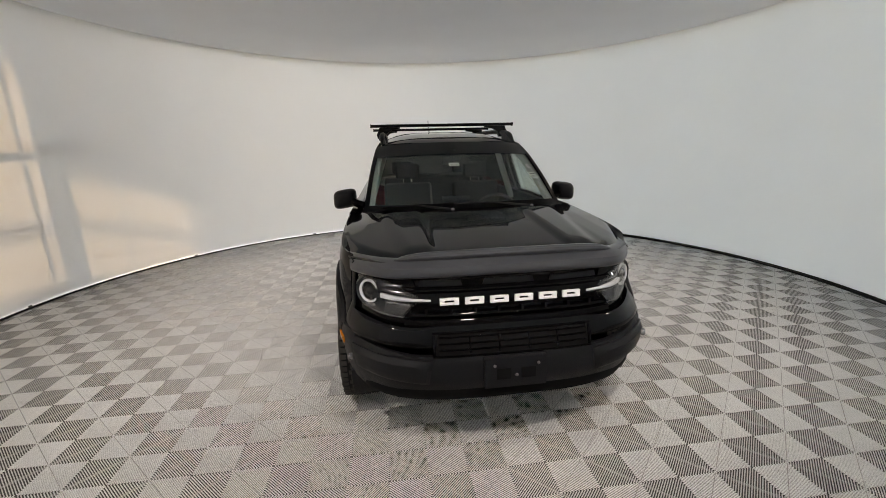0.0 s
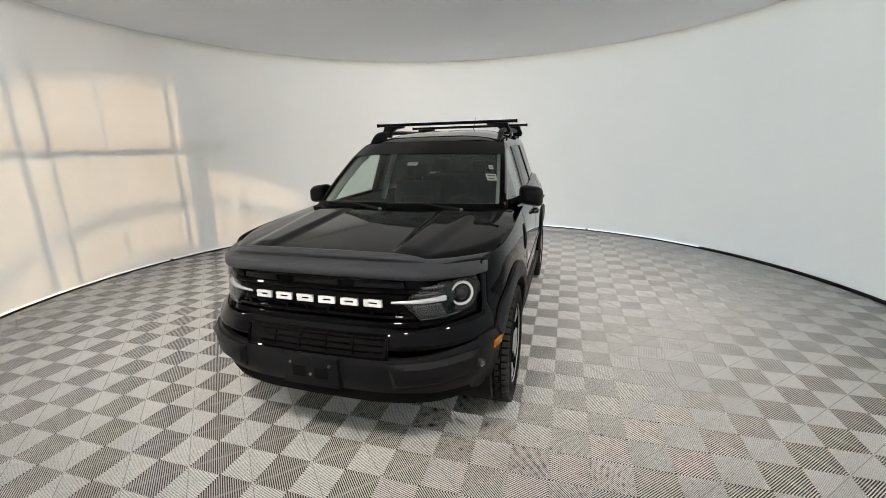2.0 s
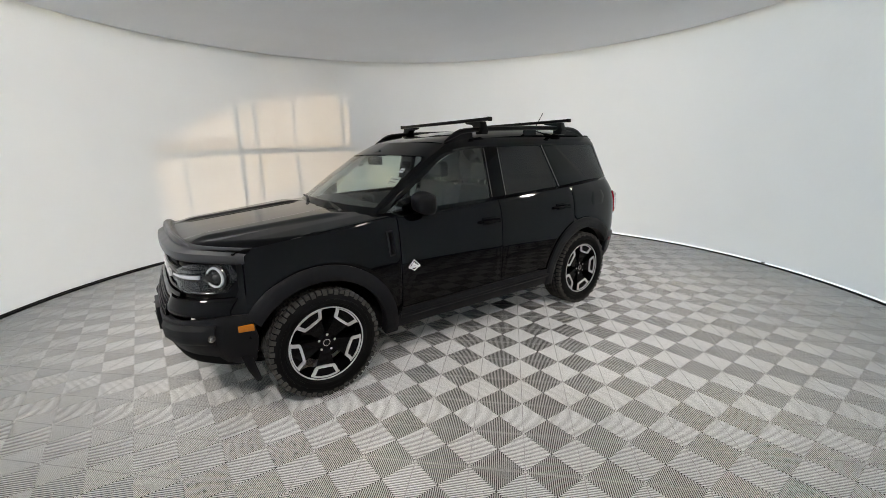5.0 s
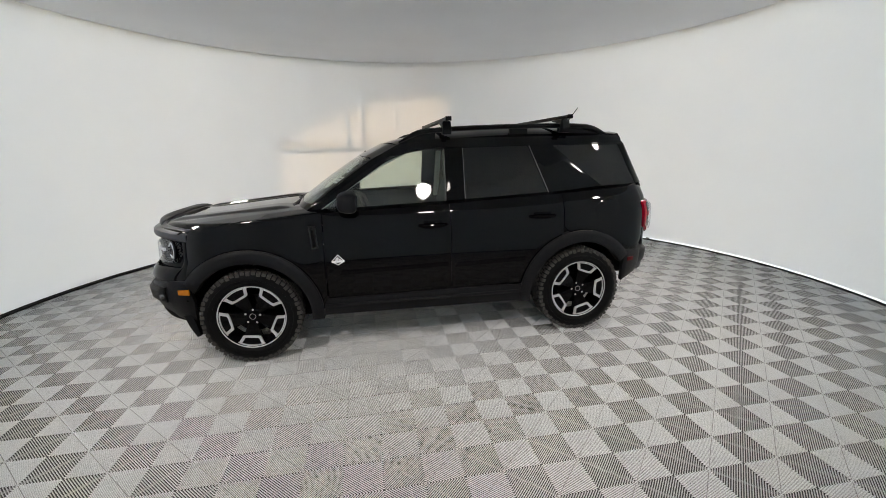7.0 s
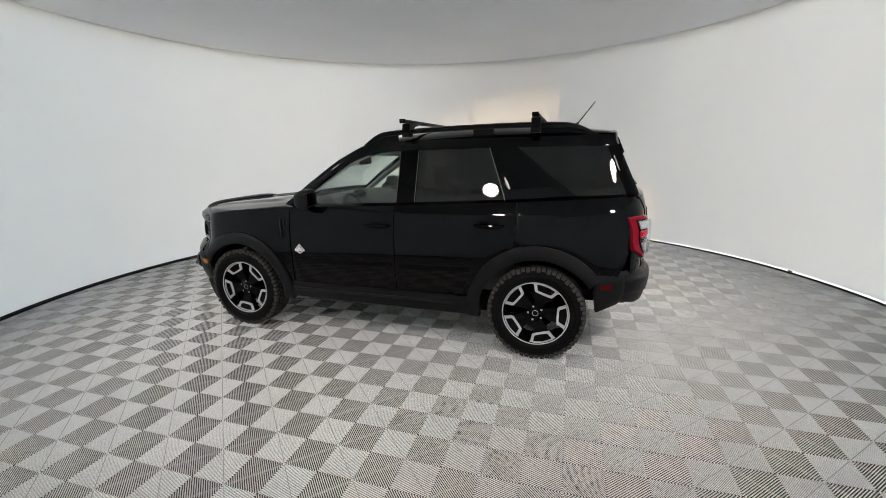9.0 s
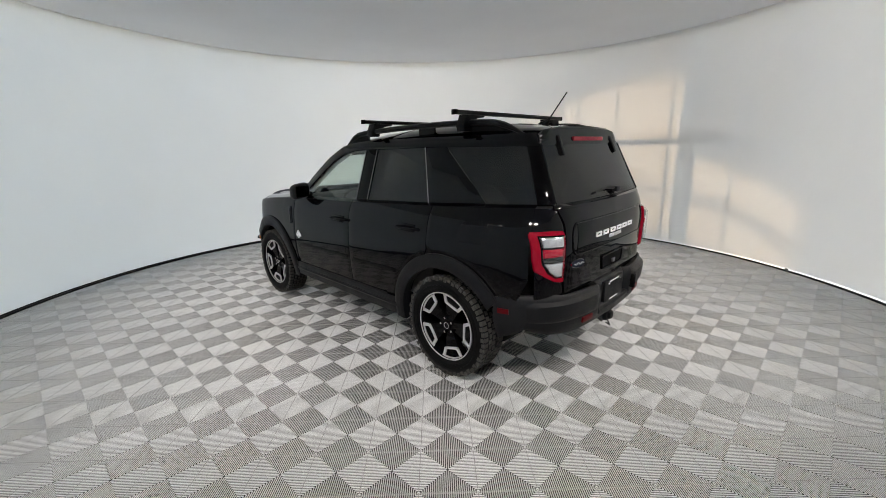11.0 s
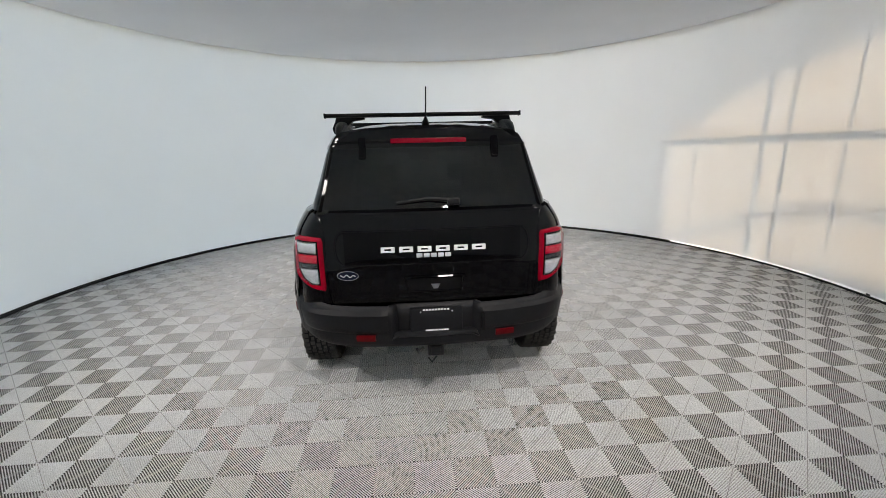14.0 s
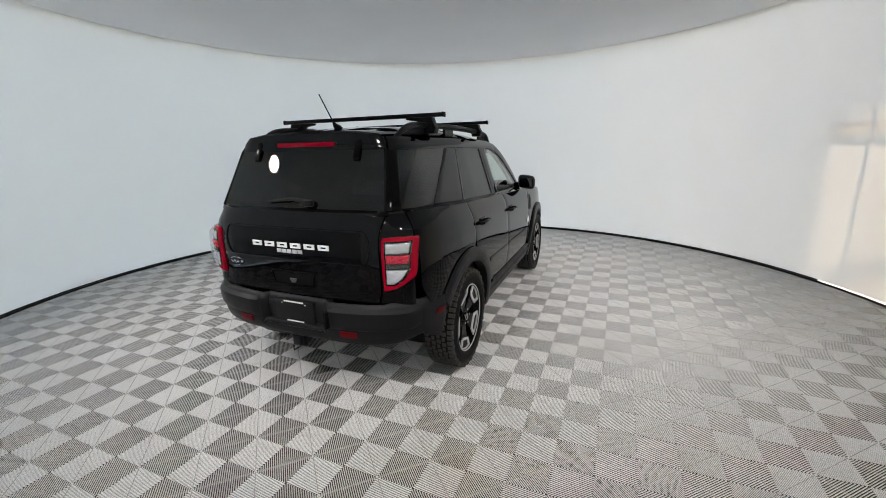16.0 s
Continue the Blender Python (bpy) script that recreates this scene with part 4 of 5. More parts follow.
for sx in (1, -1):
    patch("bumper_end", PLASTIC, bumper, side, [(-1.90, 0.335), (-1.75, 0.350)], [(-1.92, 0.672), (-1.765, 0.672)], [(-1.90, 0.335), (-1.96, 0.52), (-1.92, 0.672)], [(-1.75, 0.350), (-1.728, 0.52), (-1.765, 0.672)], 8, 8, off=0.014, thick=0.03, edge=0.006, sx=sx)
    patch("bumper_bar", PLASTIC, bumper, front, [(0.42, 0.475), (0.765, 0.50)], [(0.40, 0.60), (0.785, 0.622)], [(0.42, 0.475), (0.40, 0.60)], [(0.765, 0.50), (0.785, 0.622)], 18, 5, off=0.038, thick=0.04, edge=0.016, sx=sx)
    patch("side_marker", AMBER, bumper, side, *rect((-1.825, 0.575), (-1.745, 0.575), (-1.825, 0.610), (-1.745, 0.615)), 4, 2, off=0.026, thick=0.01, sx=sx, label="amber side marker")
    c = Vector(front(0.776, 0.555))
    bm = bmesh.new()
    lathe(bm, [(0.0005, 0.040), (0.008, 0.039), (0.012, 0.037), (0.014, 0.034), (0.018, 0.037), (0.021, 0.02)], 20)
    bm.transform(Matrix.Translation(c + Vector((0.014, -0.014, 0))) @ Vector((1, 0, 0)).rotation_difference(Vector((0.75, -0.66, 0))).to_matrix().to_4x4())
    if sx < 0:
        bm.transform(Matrix.Diagonal((-1, 1, 1, 1)))
        bmesh.ops.reverse_faces(bm, faces=bm.faces)
    part("fog_lamp", bm, LAMP_GREY, bumper)
patch("bumper_lip", DARK, bumper, front, [(-0.80, 0.30), (0.80, 0.30)], [(-0.82, 0.40), (-0.5, 0.345), (0.5, 0.345), (0.82, 0.40)], [(-0.80, 0.30), (-0.82, 0.40)], [(0.80, 0.30), (0.82, 0.40)], 40, 4, off=-0.02, thick=0.03, edge=0.006)
patch("lower_lip", DARK, bumper, front, [(-0.76, 0.338), (0.76, 0.338)], [(-0.74, 0.415), (-0.5, 0.435), (0.5, 0.435), (0.74, 0.415)], [(-0.76, 0.338), (-0.74, 0.415)], [(0.76, 0.338), (0.74, 0.415)], 40, 4, off=0.018, thick=0.02, edge=0.008)
# rubber deflectors hanging in front of the wheels
for sx in (1, -1):
    bm = bmesh.new()
    m = Matrix(((0, 0, sx, sx * 0.66), (1, 0, 0, 0), (0, 1, 0, 0), (0, 0, 0, 1)))
    prism(bm, [(-1.835, 0.40), (-1.775, 0.40), (-1.735, 0.225), (-1.765, 0.215), (-1.805, 0.30)], 0.17, m)
    bmesh.ops.recalc_face_normals(bm, faces=bm.faces)
    bmesh.ops.bevel(bm, geom=list(bm.edges), offset=0.006, segments=2, profile=0.6, affect="EDGES")
    part("air_deflector", bm, PLASTIC, bumper)
# empty number-plate bracket
bracket = part("plate_bracket", (lambda b: (box(b, (-0.158, -2.205, 0.445), (0.152, -2.17, 0.602), 0.006), b)[1])(bmesh.new()), PLASTIC, bumper)
for x0, x1 in ((-0.10, -0.028), (0.022, 0.095)):
    part("bracket_recess", (lambda b: (box(b, (x0, -2.209, 0.492), (x1, -2.20, 0.548), 0.003), b)[1])(bmesh.new()), DARK, bracket)
for x, z in ((-0.11, 0.565), (0.108, 0.565), (0.0, 0.51)):
    bm = bmesh.new()
    bmesh.ops.create_uvsphere(bm, u_segments=12, v_segments=8, radius=0.008, matrix=pose(x, -2.207, z))
    part("screw", bm, STEEL, bracket)

# ---- rear end ----
gate = patch("tailgate", PAINT, car, rear, [(-0.60, 0.705), (0.60, 0.705)], [(-0.64, 1.225), (0, 1.235), (0.64, 1.225)], [(-0.60, 0.705), (-0.616, 0.78), (-0.616, 1.12), (-0.64, 1.225)], [(0.60, 0.705), (0.616, 0.78), (0.616, 1.12), (0.64, 1.225)], 36, 18, off=0.0, thick=0.02)
# shallow recess with round ends and a thin lip
ends = [(0.500 + 0.060 * math.cos(a) ** 0.8, 1.034 + 0.098 * math.sin(a)) for a in np.linspace(-1.5, 1.5, 13)]
low, high = ends[0][1], ends[-1][1]
patch("gate_recess", GLOSS, gate, rear, *rect((-ends[0][0], low), (ends[0][0], low), (-ends[-1][0], high), (ends[-1][0], high)), 24, 8, off=0.003, thick=0.006, edge=0.001)
lip = [(-x, z) for x, z in ends[::-1]] + [(x, low) for x in np.linspace(-0.46, 0.46, 13)] + ends + [(x, high) for x in np.linspace(0.46, -0.46, 13)] + [(-ends[-1][0], high)]
bm = bmesh.new()
tube(bm, [np.array(rear(*q)) + (0, 0.001, 0) for q in lip], 0.006, 8)
part("recess_lip", bm, PAINT, gate)
for s in (1, -1):
    patch("rear_corner_panel", PAINT, car, rear, [(0.606, 0.690), (0.80, 0.690)], [(0.644, 1.232), (0.775, 1.232)], [(0.606, 0.690), (0.622, 0.78), (0.622, 1.12), (0.644, 1.232)], [(0.80, 0.690), (0.80, 1.0), (0.775, 1.232)], 20, 24, off=-0.008, thick=0.02, sx=s)
marks(rear, -0.30, 0.30, 1.010, 1.042, 6, gate, -1, 0.008)
for i in range(5):
    bm = bmesh.new()
    x = 0.082 - 0.041 * i
    y = rear(x, 0.98)[1]
    box(bm, (x - 0.017, y, 0.976), (x + 0.017, y + 0.008, 1.000), 0.002)
    part("small_block", bm, SILVER, gate)
bm = bmesh.new()
oy = rear(0.497, 0.878)[1]
bmesh.ops.create_cone(bm, cap_ends=True, segments=40, radius1=1, radius2=0.94, depth=1, matrix=Matrix.Translation((0.497, oy + 0.002, 0.878)) @ pose(0, 0, 0, -90, 0, -10) @ Matrix.Diagonal((0.068, 0.030, 0.012, 1)))
oval = part("oval_badge", bm, CHROME, gate, "oval badge with chrome rim")
bm = bmesh.new()
bmesh.ops.create_cone(bm, cap_ends=True, segments=40, radius1=1, radius2=0.97, depth=1, matrix=Matrix.Translation((0.497, oy + 0.007, 0.878)) @ pose(0, 0, 0, -90, 0, -10) @ Matrix.Diagonal((0.062, 0.0262, 0.010, 1)))
part("badge_field", bm, BLUE, oval)
bm = bmesh.new()
tube(bm, [(0.497 + 0.044 * s, oy + 0.0135 - 0.008 * s, 0.878 + 0.008 * math.sin(7.0 * s + 0.6) * (1 - 0.6 * s * s)) for s in np.linspace(-1, 1, 25)], 0.0020, 6)
part("badge_stroke", bm, SILVER, oval)
# handle pocket
pocket = patch("handle_pocket", DARK, gate, rear, *rect((-0.165, 0.772), (0.150, 0.772), (-0.178, 0.852), (0.165, 0.852)), 10, 3, off=0.004, thick=0.006)
patch("pocket_lip", GLOSS, pocket, rear, *rect((-0.185, 0.852), (0.172, 0.852), (-0.182, 0.864), (0.169, 0.864)), 10, 2, off=0.014, thick=0.014, edge=0.004)
patch("pocket_lip", GLOSS, pocket, rear, *rect((-0.160, 0.762), (0.145, 0.762), (-0.165, 0.772), (0.150, 0.772)), 10, 2, off=0.012, thick=0.010, edge=0.003)
for s in (1, -1):
    patch("pocket_lip", GLOSS, pocket, rear, [(0.150, 0.766), (0.158, 0.766)], [(0.165, 0.856), (0.175, 0.856)], [(0.150, 0.766), (0.165, 0.856)], [(0.158, 0.766), (0.175, 0.856)], 2, 4, off=0.011, thick=0.010, edge=0.003, sx=s)
bm = bmesh.new()
prism(bm, [(-0.026, 0.012), (0.026, 0.012), (0.012, -0.014), (-0.012, -0.014)], 0.012, Matrix(((-1, 0, 0, -0.006), (0, 0, 1, 2.118), (0, 1, 0, 0.800), (0, 0, 0, 1))))
bmesh.ops.recalc_face_normals(bm, faces=bm.faces)
part("camera_eye", bm, STEEL, pocket)

rg = patch("rear_window", TINT, car, back, [(-0.628, 1.238), (0.628, 1.238)], [(-0.560, 1.590), (0.560, 1.590)], [(-0.628, 1.238), (-0.560, 1.590)], [(0.628, 1.238), (0.560, 1.590)], 26, 12, off=0.004, thick=0.005, edge=0)
rg.visible_shadow = False
bm = bmesh.new()
sheet(bm, np.array([[rear(x, 1.222), rear(x, 1.236), back(x * 0.985, 1.250)] for x in np.linspace(-0.655, 0.655, 41)]), 0.012, 0.0, 0.0)
part("gate_top", bm, PAINT, gate)
spoiler = patch("spoiler", PAINT, car, back, [(-0.572, 1.582), (0.572, 1.582)], [(-0.515, 1.682), (-0.36, 1.702), (0, 1.714), (0.36, 1.702), (0.515, 1.682)], [(-0.572, 1.582), (-0.562, 1.64), (-0.515, 1.682)], [(0.572, 1.582), (0.562, 1.64), (0.515, 1.682)], 26, 8, off=0.012, thick=0.05, edge=0.012)
bm = bmesh.new()
by = back(0, 1.63)[1]
box(bm, (-0.225, by - 0.01, 1.612), (0.225, by + 0.022, 1.642), 0.008, 2)
part("brake_light", bm, RED, spoiler, "long red high-level brake light")
for x in (0.392, -0.393):
    bm = bmesh.new()
    y = back(x, 1.6)[1]
    box(bm, (x - 0.022, y - 0.005, 1.515), (x + 0.022, y + 0.03, 1.645), 0.012, 3)
    bmesh.ops.transform(bm, matrix=Matrix.Translation((x, y, 1.58)) @ pose(0, 0, 0, 24) @ Matrix.Translation((-x, -y, -1.58)), verts=bm.verts)
    part("hinge", bm, GLOSS, rg)
bm = bmesh.new()
wy = lambda x, z: back(x, z)[1] + 0.022
tube(bm, [(-0.11, wy(-0.11, 1.292), 1.292), (0.02, wy(0.02, 1.300), 1.302), (0.20, wy(0.20, 1.285), 1.283)], [0.014, 0.010, 0.006], 8)
box(bm, (-0.16, wy(0, 1.27) - 0.02, 1.262), (-0.09, wy(0, 1.27) + 0.015, 1.302), 0.01)
part("rear_wiper", bm, PLASTIC, rg)

for sx in (1, -1):
    def lamp(x, z):
        """Wraps from the tail round to the flank: x runs past the corner."""
        return rear(min(x, 0.80), z) if x < 0.80 else (0.80 + 0.25 * (x - 0.80), rear(0.80, z)[1] - 0.95 * (x - 0.80), z)
    TLo = [(0.638, 0.781), (0.665, 0.783), (0.70, 0.799)], [(0.642, 1.100), (0.72, 1.106), (0.806, 1.100)], [(0.638, 0.781), (0.633, 0.80), (0.632, 1.080), (0.642, 1.100)], [(0.70, 0.799), (0.755, 0.828), (0.808, 0.872), (0.820, 0.94), (0.820, 1.080), (0.806, 1.100)]
    tl = patch("tail_lamp", RED, car, lamp, *TLo, 14, 24, off=0.014, thick=0.05, edge=0.014, sx=sx, label="red-rimmed tail lamp with clear and red panes")
    patch("lamp_frame", GLOSS, tl, lamp, [(0.654, 0.822), (0.704, 0.822)], [(0.652, 1.080), (0.780, 1.080)], [(0.654, 0.822), (0.652, 1.080)], [(0.704, 0.822), (0.752, 0.858), (0.778, 0.92), (0.780, 1.080)], 12, 14, off=0.017, thick=0.006, edge=0.002, sx=sx)
    for z0, z1, mat, nm in ((0.832, 0.920, LAMP_CLEAR, "reversing_pane"), (0.926, 0.949, LAMP_SMOKE, "smoked_strip"), (0.955, 1.003, RED_PANE, "red_pane"), (1.012, 1.070, LAMP_CLEAR, "clear_pane")):
        out0 = 0.700 if z0 < 0.9 else 0.770
        side_r = [(out0, z0), (0.742, 0.866), (0.768, z1)] if z0 < 0.9 else [(out0, z0), (0.772, z1)]
        patch(nm, mat, tl, lamp, [(0.661, z0), (out0, z0)], [(0.660, z1), side_r[-1]], [(0.661, z0), (0.660, z1)], side_r, 12, 6, off=0.021, thick=0.008, edge=0.004, sx=sx)
    for z in (0.966, 0.988):
        patch("red_rib", RED_PANE, tl, lamp, *rect((0.664, z), (0.768, z), (0.664, z + 0.006), (0.768, z + 0.006)), 8, 2, off=0.024, thick=0.006, edge=0.002, sx=sx)
    for z0, z1 in ((0.836, 0.916), (1.016, 1.066)):
        right = [(0.697, z0), (0.738, 0.866), (0.762, z1)] if z0 < 0.9 else [(0.766, z0), (0.768, z1)]
        patch("reflector", REFLECTOR, tl, lamp, [(0.664, z0), right[0]], [(0.663, z1), right[-1]], [(0.664, z0), (0.663, z1)], right, 12, 6, off=0.027, thick=0.008, edge=0.005, sx=sx, label="cloudy clear reflector")
    cover = patch("lamp_cover", LENS, tl, lamp, [(0.657, 0.827), (0.704, 0.827)], [(0.655, 1.076), (0.777, 1.076)], [(0.657, 0.827), (0.655, 1.076)], [(0.704, 0.827), (0.750, 0.860), (0.775, 0.92), (0.777, 1.076)], 12, 14, off=0.040, thick=0.003, edge=0.012, sx=sx)
    cover.visible_shadow = False
rb = patch("rear_bumper", PLASTIC, car, bumper_skin, [(-0.845, 0.50), (-0.70, 0.452), (-0.5, 0.432), (0.5, 0.432), (0.70, 0.452), (0.845, 0.50)], [(-0.868, 0.706), (-0.68, 0.712), (-0.62, 0.696), (-0.29, 0.69), (0.29, 0.69), (0.62, 0.696), (0.68, 0.712), (0.868, 0.706)], [(-0.845, 0.50), (-0.868, 0.706)], [(0.845, 0.50), (0.868, 0.706)], 96, 14, off=0.016, thick=0.04, edge=0.010)
for sx in (1, -1):
    patch("bumper_end", PLASTIC, rb, bumper_flank, [(1.765, 0.405), (1.91, 0.470)], [(1.765, 0.690), (1.95, 0.702)], [(1.765, 0.405), (1.745, 0.55), (1.765, 0.690)], [(1.91, 0.470), (1.965, 0.56), (1.95, 0.702)], 10, 8, off=0.018, thick=0.03, edge=0.008, sx=sx)
    patch("side_reflector", RED_DARK, rb, bumper_flank, *rect((1.785, 0.592), (1.852, 0.592), (1.785, 0.625), (1.852, 0.625)), 3, 2, off=0.026, thick=0.01, sx=sx, label="small red side reflector")
    patch("bumper_pad", PLASTIC, rb, bumper_skin, *rect((0.280, 0.530), (0.80, 0.540), (0.280, 0.664), (0.81, 0.670)), 16, 6, off=0.030, thick=0.03, edge=0.014, sx=sx)
    patch("rear_reflector", RED_DARK, rb, bumper_skin, *rect((0.355, 0.488), (0.465, 0.490), (0.355, 0.522), (0.465, 0.523)), 4, 2, off=0.030, thick=0.012, sx=sx, label="red rear reflector")
patch("recess_sill", PLASTIC, rb, bumper_skin, [(-0.26, 0.488), (0.26, 0.488)], [(-0.25, 0.508), (0.25, 0.508)], [(-0.26, 0.488), (-0.25, 0.508)], [(0.26, 0.488), (0.25, 0.508)], 12, 3, off=0.032, thick=0.03, edge=0.008)
plate = part("plate_frame", (lambda b: (box(b, (-0.158, 2.11, 0.517), (0.150, 2.146, 0.672), 0.005), b)[1])(bmesh.new()), PLASTIC, rb, "black plate frame with two pale lines")
for z, x0, x1 in ((0.656, 0.075, -0.085), (0.526, 0.062, -0.077)):
    for k in range(9):
        bm = bmesh.new()
        a = x0 + (x1 - x0) * k / 9
        box(bm, (a - 0.013, 2.1455, z), (a, 2.1475, z + 0.010))
        part("plate_bar", bm, WHITE, plate)
for x in (0.088, -0.098):
    bm = bmesh.new()
    bmesh.ops.create_uvsphere(bm, u_segments=10, v_segments=6, radius=0.006, matrix=pose(x, 2.147, 0.648))
    part("screw", bm, CHROME, plate)
bm = bmesh.new()
box(bm, (-0.287, 2.150, 0.535), (-0.266, 2.196, 0.640), 0.006)
part("tow_cover", bm, DARK, rb)
hitch = part("tow_hitch", (lambda b: (box(b, (-0.026, 1.96, 0.365), (0.030, 2.15, 0.415), 0.004), box(b, (-0.045, 2.10, 0.355), (0.05, 2.13, 0.43), 0.006), b)[2])(bmesh.new()), PLASTIC, car)
bm = bmesh.new()
tube(bm, [(0.0, 2.12, 0.345), (0.03, 2.15, 0.325), (0.05, 2.13, 0.345)], 0.006, 6)
tube(bm, [(0.075, 2.10, 0.40), (0.11, 2.12, 0.375), (0.12, 2.10, 0.395)], 0.010, 6)
part("safety_loop", bm, DASH, hitch)


# ---- wheels ----
def wheel(cy, sx, turn):
    w = tagged(new("wheel"), "black alloy wheel with machined brackets and all-terrain tyre")
    w.parent = car
    w.matrix_basis = Matrix.Translation((sx * 0.807, cy, 0.3665)) @ (pose(0, 0, 0, turn) if sx > 0 else pose(0, 0, 0, turn, 0, 180))
    if not WHEEL:
        bm = bmesh.new()
        lathe(bm, [(0.246, 0.098), (0.254, 0.112), (0.268, 0.122), (0.290, 0.127), (0.318, 0.124), (0.342, 0.114), (0.356, 0.104), (0.3612, 0.085), (0.3615, -0.085),
                   (0.356, -0.10), (0.342, -0.114), (0.300, -0.122), (0.256, -0.11), (0.246, -0.098)], 72)
        WHEEL["tyre"] = (finish("tyre", bm, RUBBER), "")
        bm = bmesh.new()
        n = 58
        for k in range(n):
            a0 = 2 * math.pi * k / n
            for x0, x1, sh, dr in ((-0.120, -0.072, 0.0, 0.004), (-0.061, -0.027, 0.5, 0.0), (-0.017, 0.018, 0.1, 0.0), (0.028, 0.062, 0.6, 0.0), (0.073, 0.120, 0.2, 0.004)):
                a = a0 + sh * 2 * math.pi / n
                m = Matrix.Rotation(a, 4, "X")
                zig = 0.010 if k % 2 else 0.0
                box(bm, (x0, -0.0138, 0.342), (x1 - zig, 0.0138, 0.3665 - 0.5 * dr), m=m)
            m = Matrix.Rotation(a0 + 0.02, 4, "X")
            for s in (1, -1):
                box(bm, (s * 0.118 - 0.010, -0.014, 0.325 if k % 2 else 0.338), (s * 0.118 + 0.001, 0.014, 0.354), m=m)
        WHEEL["tread"] = (finish("tread", bm, TREAD), "worn grey tread blocks")
        bm = bmesh.new()
        lathe(bm, [(0.268, 0.124), (0.269, 0.1275), (0.277, 0.129), (0.278, 0.126)], 60)
        lathe(bm, [(0.300, 0.1275), (0.301, 0.130), (0.306, 0.130), (0.307, 0.127)], 60)
        WHEEL["sidewall_ring"] = (finish("sidewall_ring", bm, RUBBER), "")
        bm = bmesh.new()
        lathe(bm, [(0.251, 0.108), (0.247, 0.113), (0.240, 0.108), (0.232, 0.085), (0.205, 0.0), (0.225, -0.10), (0.251, -0.105)], 60)
        lathe(bm, [(0.0005, -0.03), (0.14, -0.03), (0.15, -0.02), (0.15, -0.01), (0.0005, -0.005)], 40)
        WHEEL["rim"] = (finish("rim", bm, RIM_BLACK), "")
        bm = bmesh.new()
        lathe(bm, [(0.2405, 0.106), (0.2415, 0.1135), (0.2475, 0.1150), (0.2500, 0.110)], 72)
        WHEEL["rim_edge"] = (finish("rim_edge", bm, RIM_CUT), "thin machined silver rim edge")
        bm = bmesh.new()
        lathe(bm, [(0.0005, 0.072), (0.045, 0.07), (0.066, 0.06), (0.07, 0.03), (0.02, 0.0)], 30)
        for k in range(5):
            m = Matrix.Rotation(2 * math.pi * k / 5, 4, "X")
            prof = [(-0.030, 0.05), (0.030, 0.05), (0.062, 0.162), (0.104, 0.224), (-0.104, 0.224), (-0.062, 0.162)]
            a = [bm.verts.new(m @ Vector((0.066 + 0.022 * (v - 0.05) / 0.16, u, v))) for u, v in prof]
            b = [bm.verts.new(m @ Vector((0.02, u, v))) for u, v in prof]
            bm.faces.new(a)
            for i in range(6):
                bm.faces.new((a[(i + 1) % 6], a[i], b[i], b[(i + 1) % 6]))
        bmesh.ops.recalc_face_normals(bm, faces=bm.faces)
        WHEEL["spokes"] = (finish("spokes", bm, RIM_BLACK), "")
        for k in range(5):
            bm = bmesh.new()
            m = Matrix.Rotation(2 * math.pi * k / 5, 4, "X")

            def strip(pts, wdt):
                """A flat machined band through (u, v) points on the wheel face."""
                pts = [Vector(p) for p in pts]
                top, bot = [], []
                for i, p in enumerate(pts):
                    d = (pts[min(i + 1, len(pts) - 1)] - pts[max(i - 1, 0)]).normalized()
                    nn = Vector((-d.y, d.x))
                    for s in (1, -1):
                        q = p + nn * s * wdt / 2
                        xx = 0.071 + 0.022 * (q.y - 0.05) / 0.16 + 0.006
                        top.append(bm.verts.new(m @ Vector((xx, q.x, q.y))))
                        bot.append(bm.verts.new(m @ Vector((xx - 0.012, q.x, q.y))))
                for i in range(len(pts) - 1):
                    j = 2 * i
                    bm.faces.new((top[j], top[j + 1], top[j + 3], top[j + 2]))
                    bm.faces.new((top[j], top[j + 2], bot[j + 2], bot[j]))
                    bm.faces.new((top[j + 3], top[j + 1], bot[j + 1], bot[j + 3]))
            outer = [(0.238 * math.sin(a), 0.238 * math.cos(a)) for a in np.linspace(-0.43, 0.43, 9)]
            strip(outer, 0.015)
            for sg in (1, -1):
                strip([(sg * 0.088, 0.226), (sg * 0.068, 0.188), (sg * 0.058, 0.168)], 0.021)
            strip([(-0.064, 0.168), (-0.03, 0.165), (0.03, 0.165), (0.064, 0.168)], 0.016)
            bmesh.ops.recalc_face_normals(bm, faces=bm.faces)
            WHEEL[f"bracket{k}"] = (finish("bracket", bm, RIM_CUT), "machined silver bracket")
        for k in range(5):
            bm = bmesh.new()
            a = 2 * math.pi * (k + 0.5) / 5
            bmesh.ops.create_cone(bm, cap_ends=True, segments=6, radius1=0.011, radius2=0.009, depth=0.03, matrix=Matrix.Translation((0.075, 0.055 * math.sin(a), 0.055 * math.cos(a))) @ pose(0, 0, 0, 0, 90, 0))
            WHEEL[f"lug{k}"] = (finish("lug_nut", bm, CHROME), "")
        bm = bmesh.new()
        lathe(bm, [(0.0005, 0.086), (0.024, 0.085), (0.031, 0.080), (0.032, 0.06)], 24)
        WHEEL["cap"] = (finish("hub_cap", bm, RIM_BLACK), "")
        bm = bmesh.new()
        lathe(bm, [(0.019, 0.086), (0.020, 0.089), (0.024, 0.089), (0.025, 0.085)], 24)
        WHEEL["capring"] = (finish("cap_ring", bm, CHROME), "")
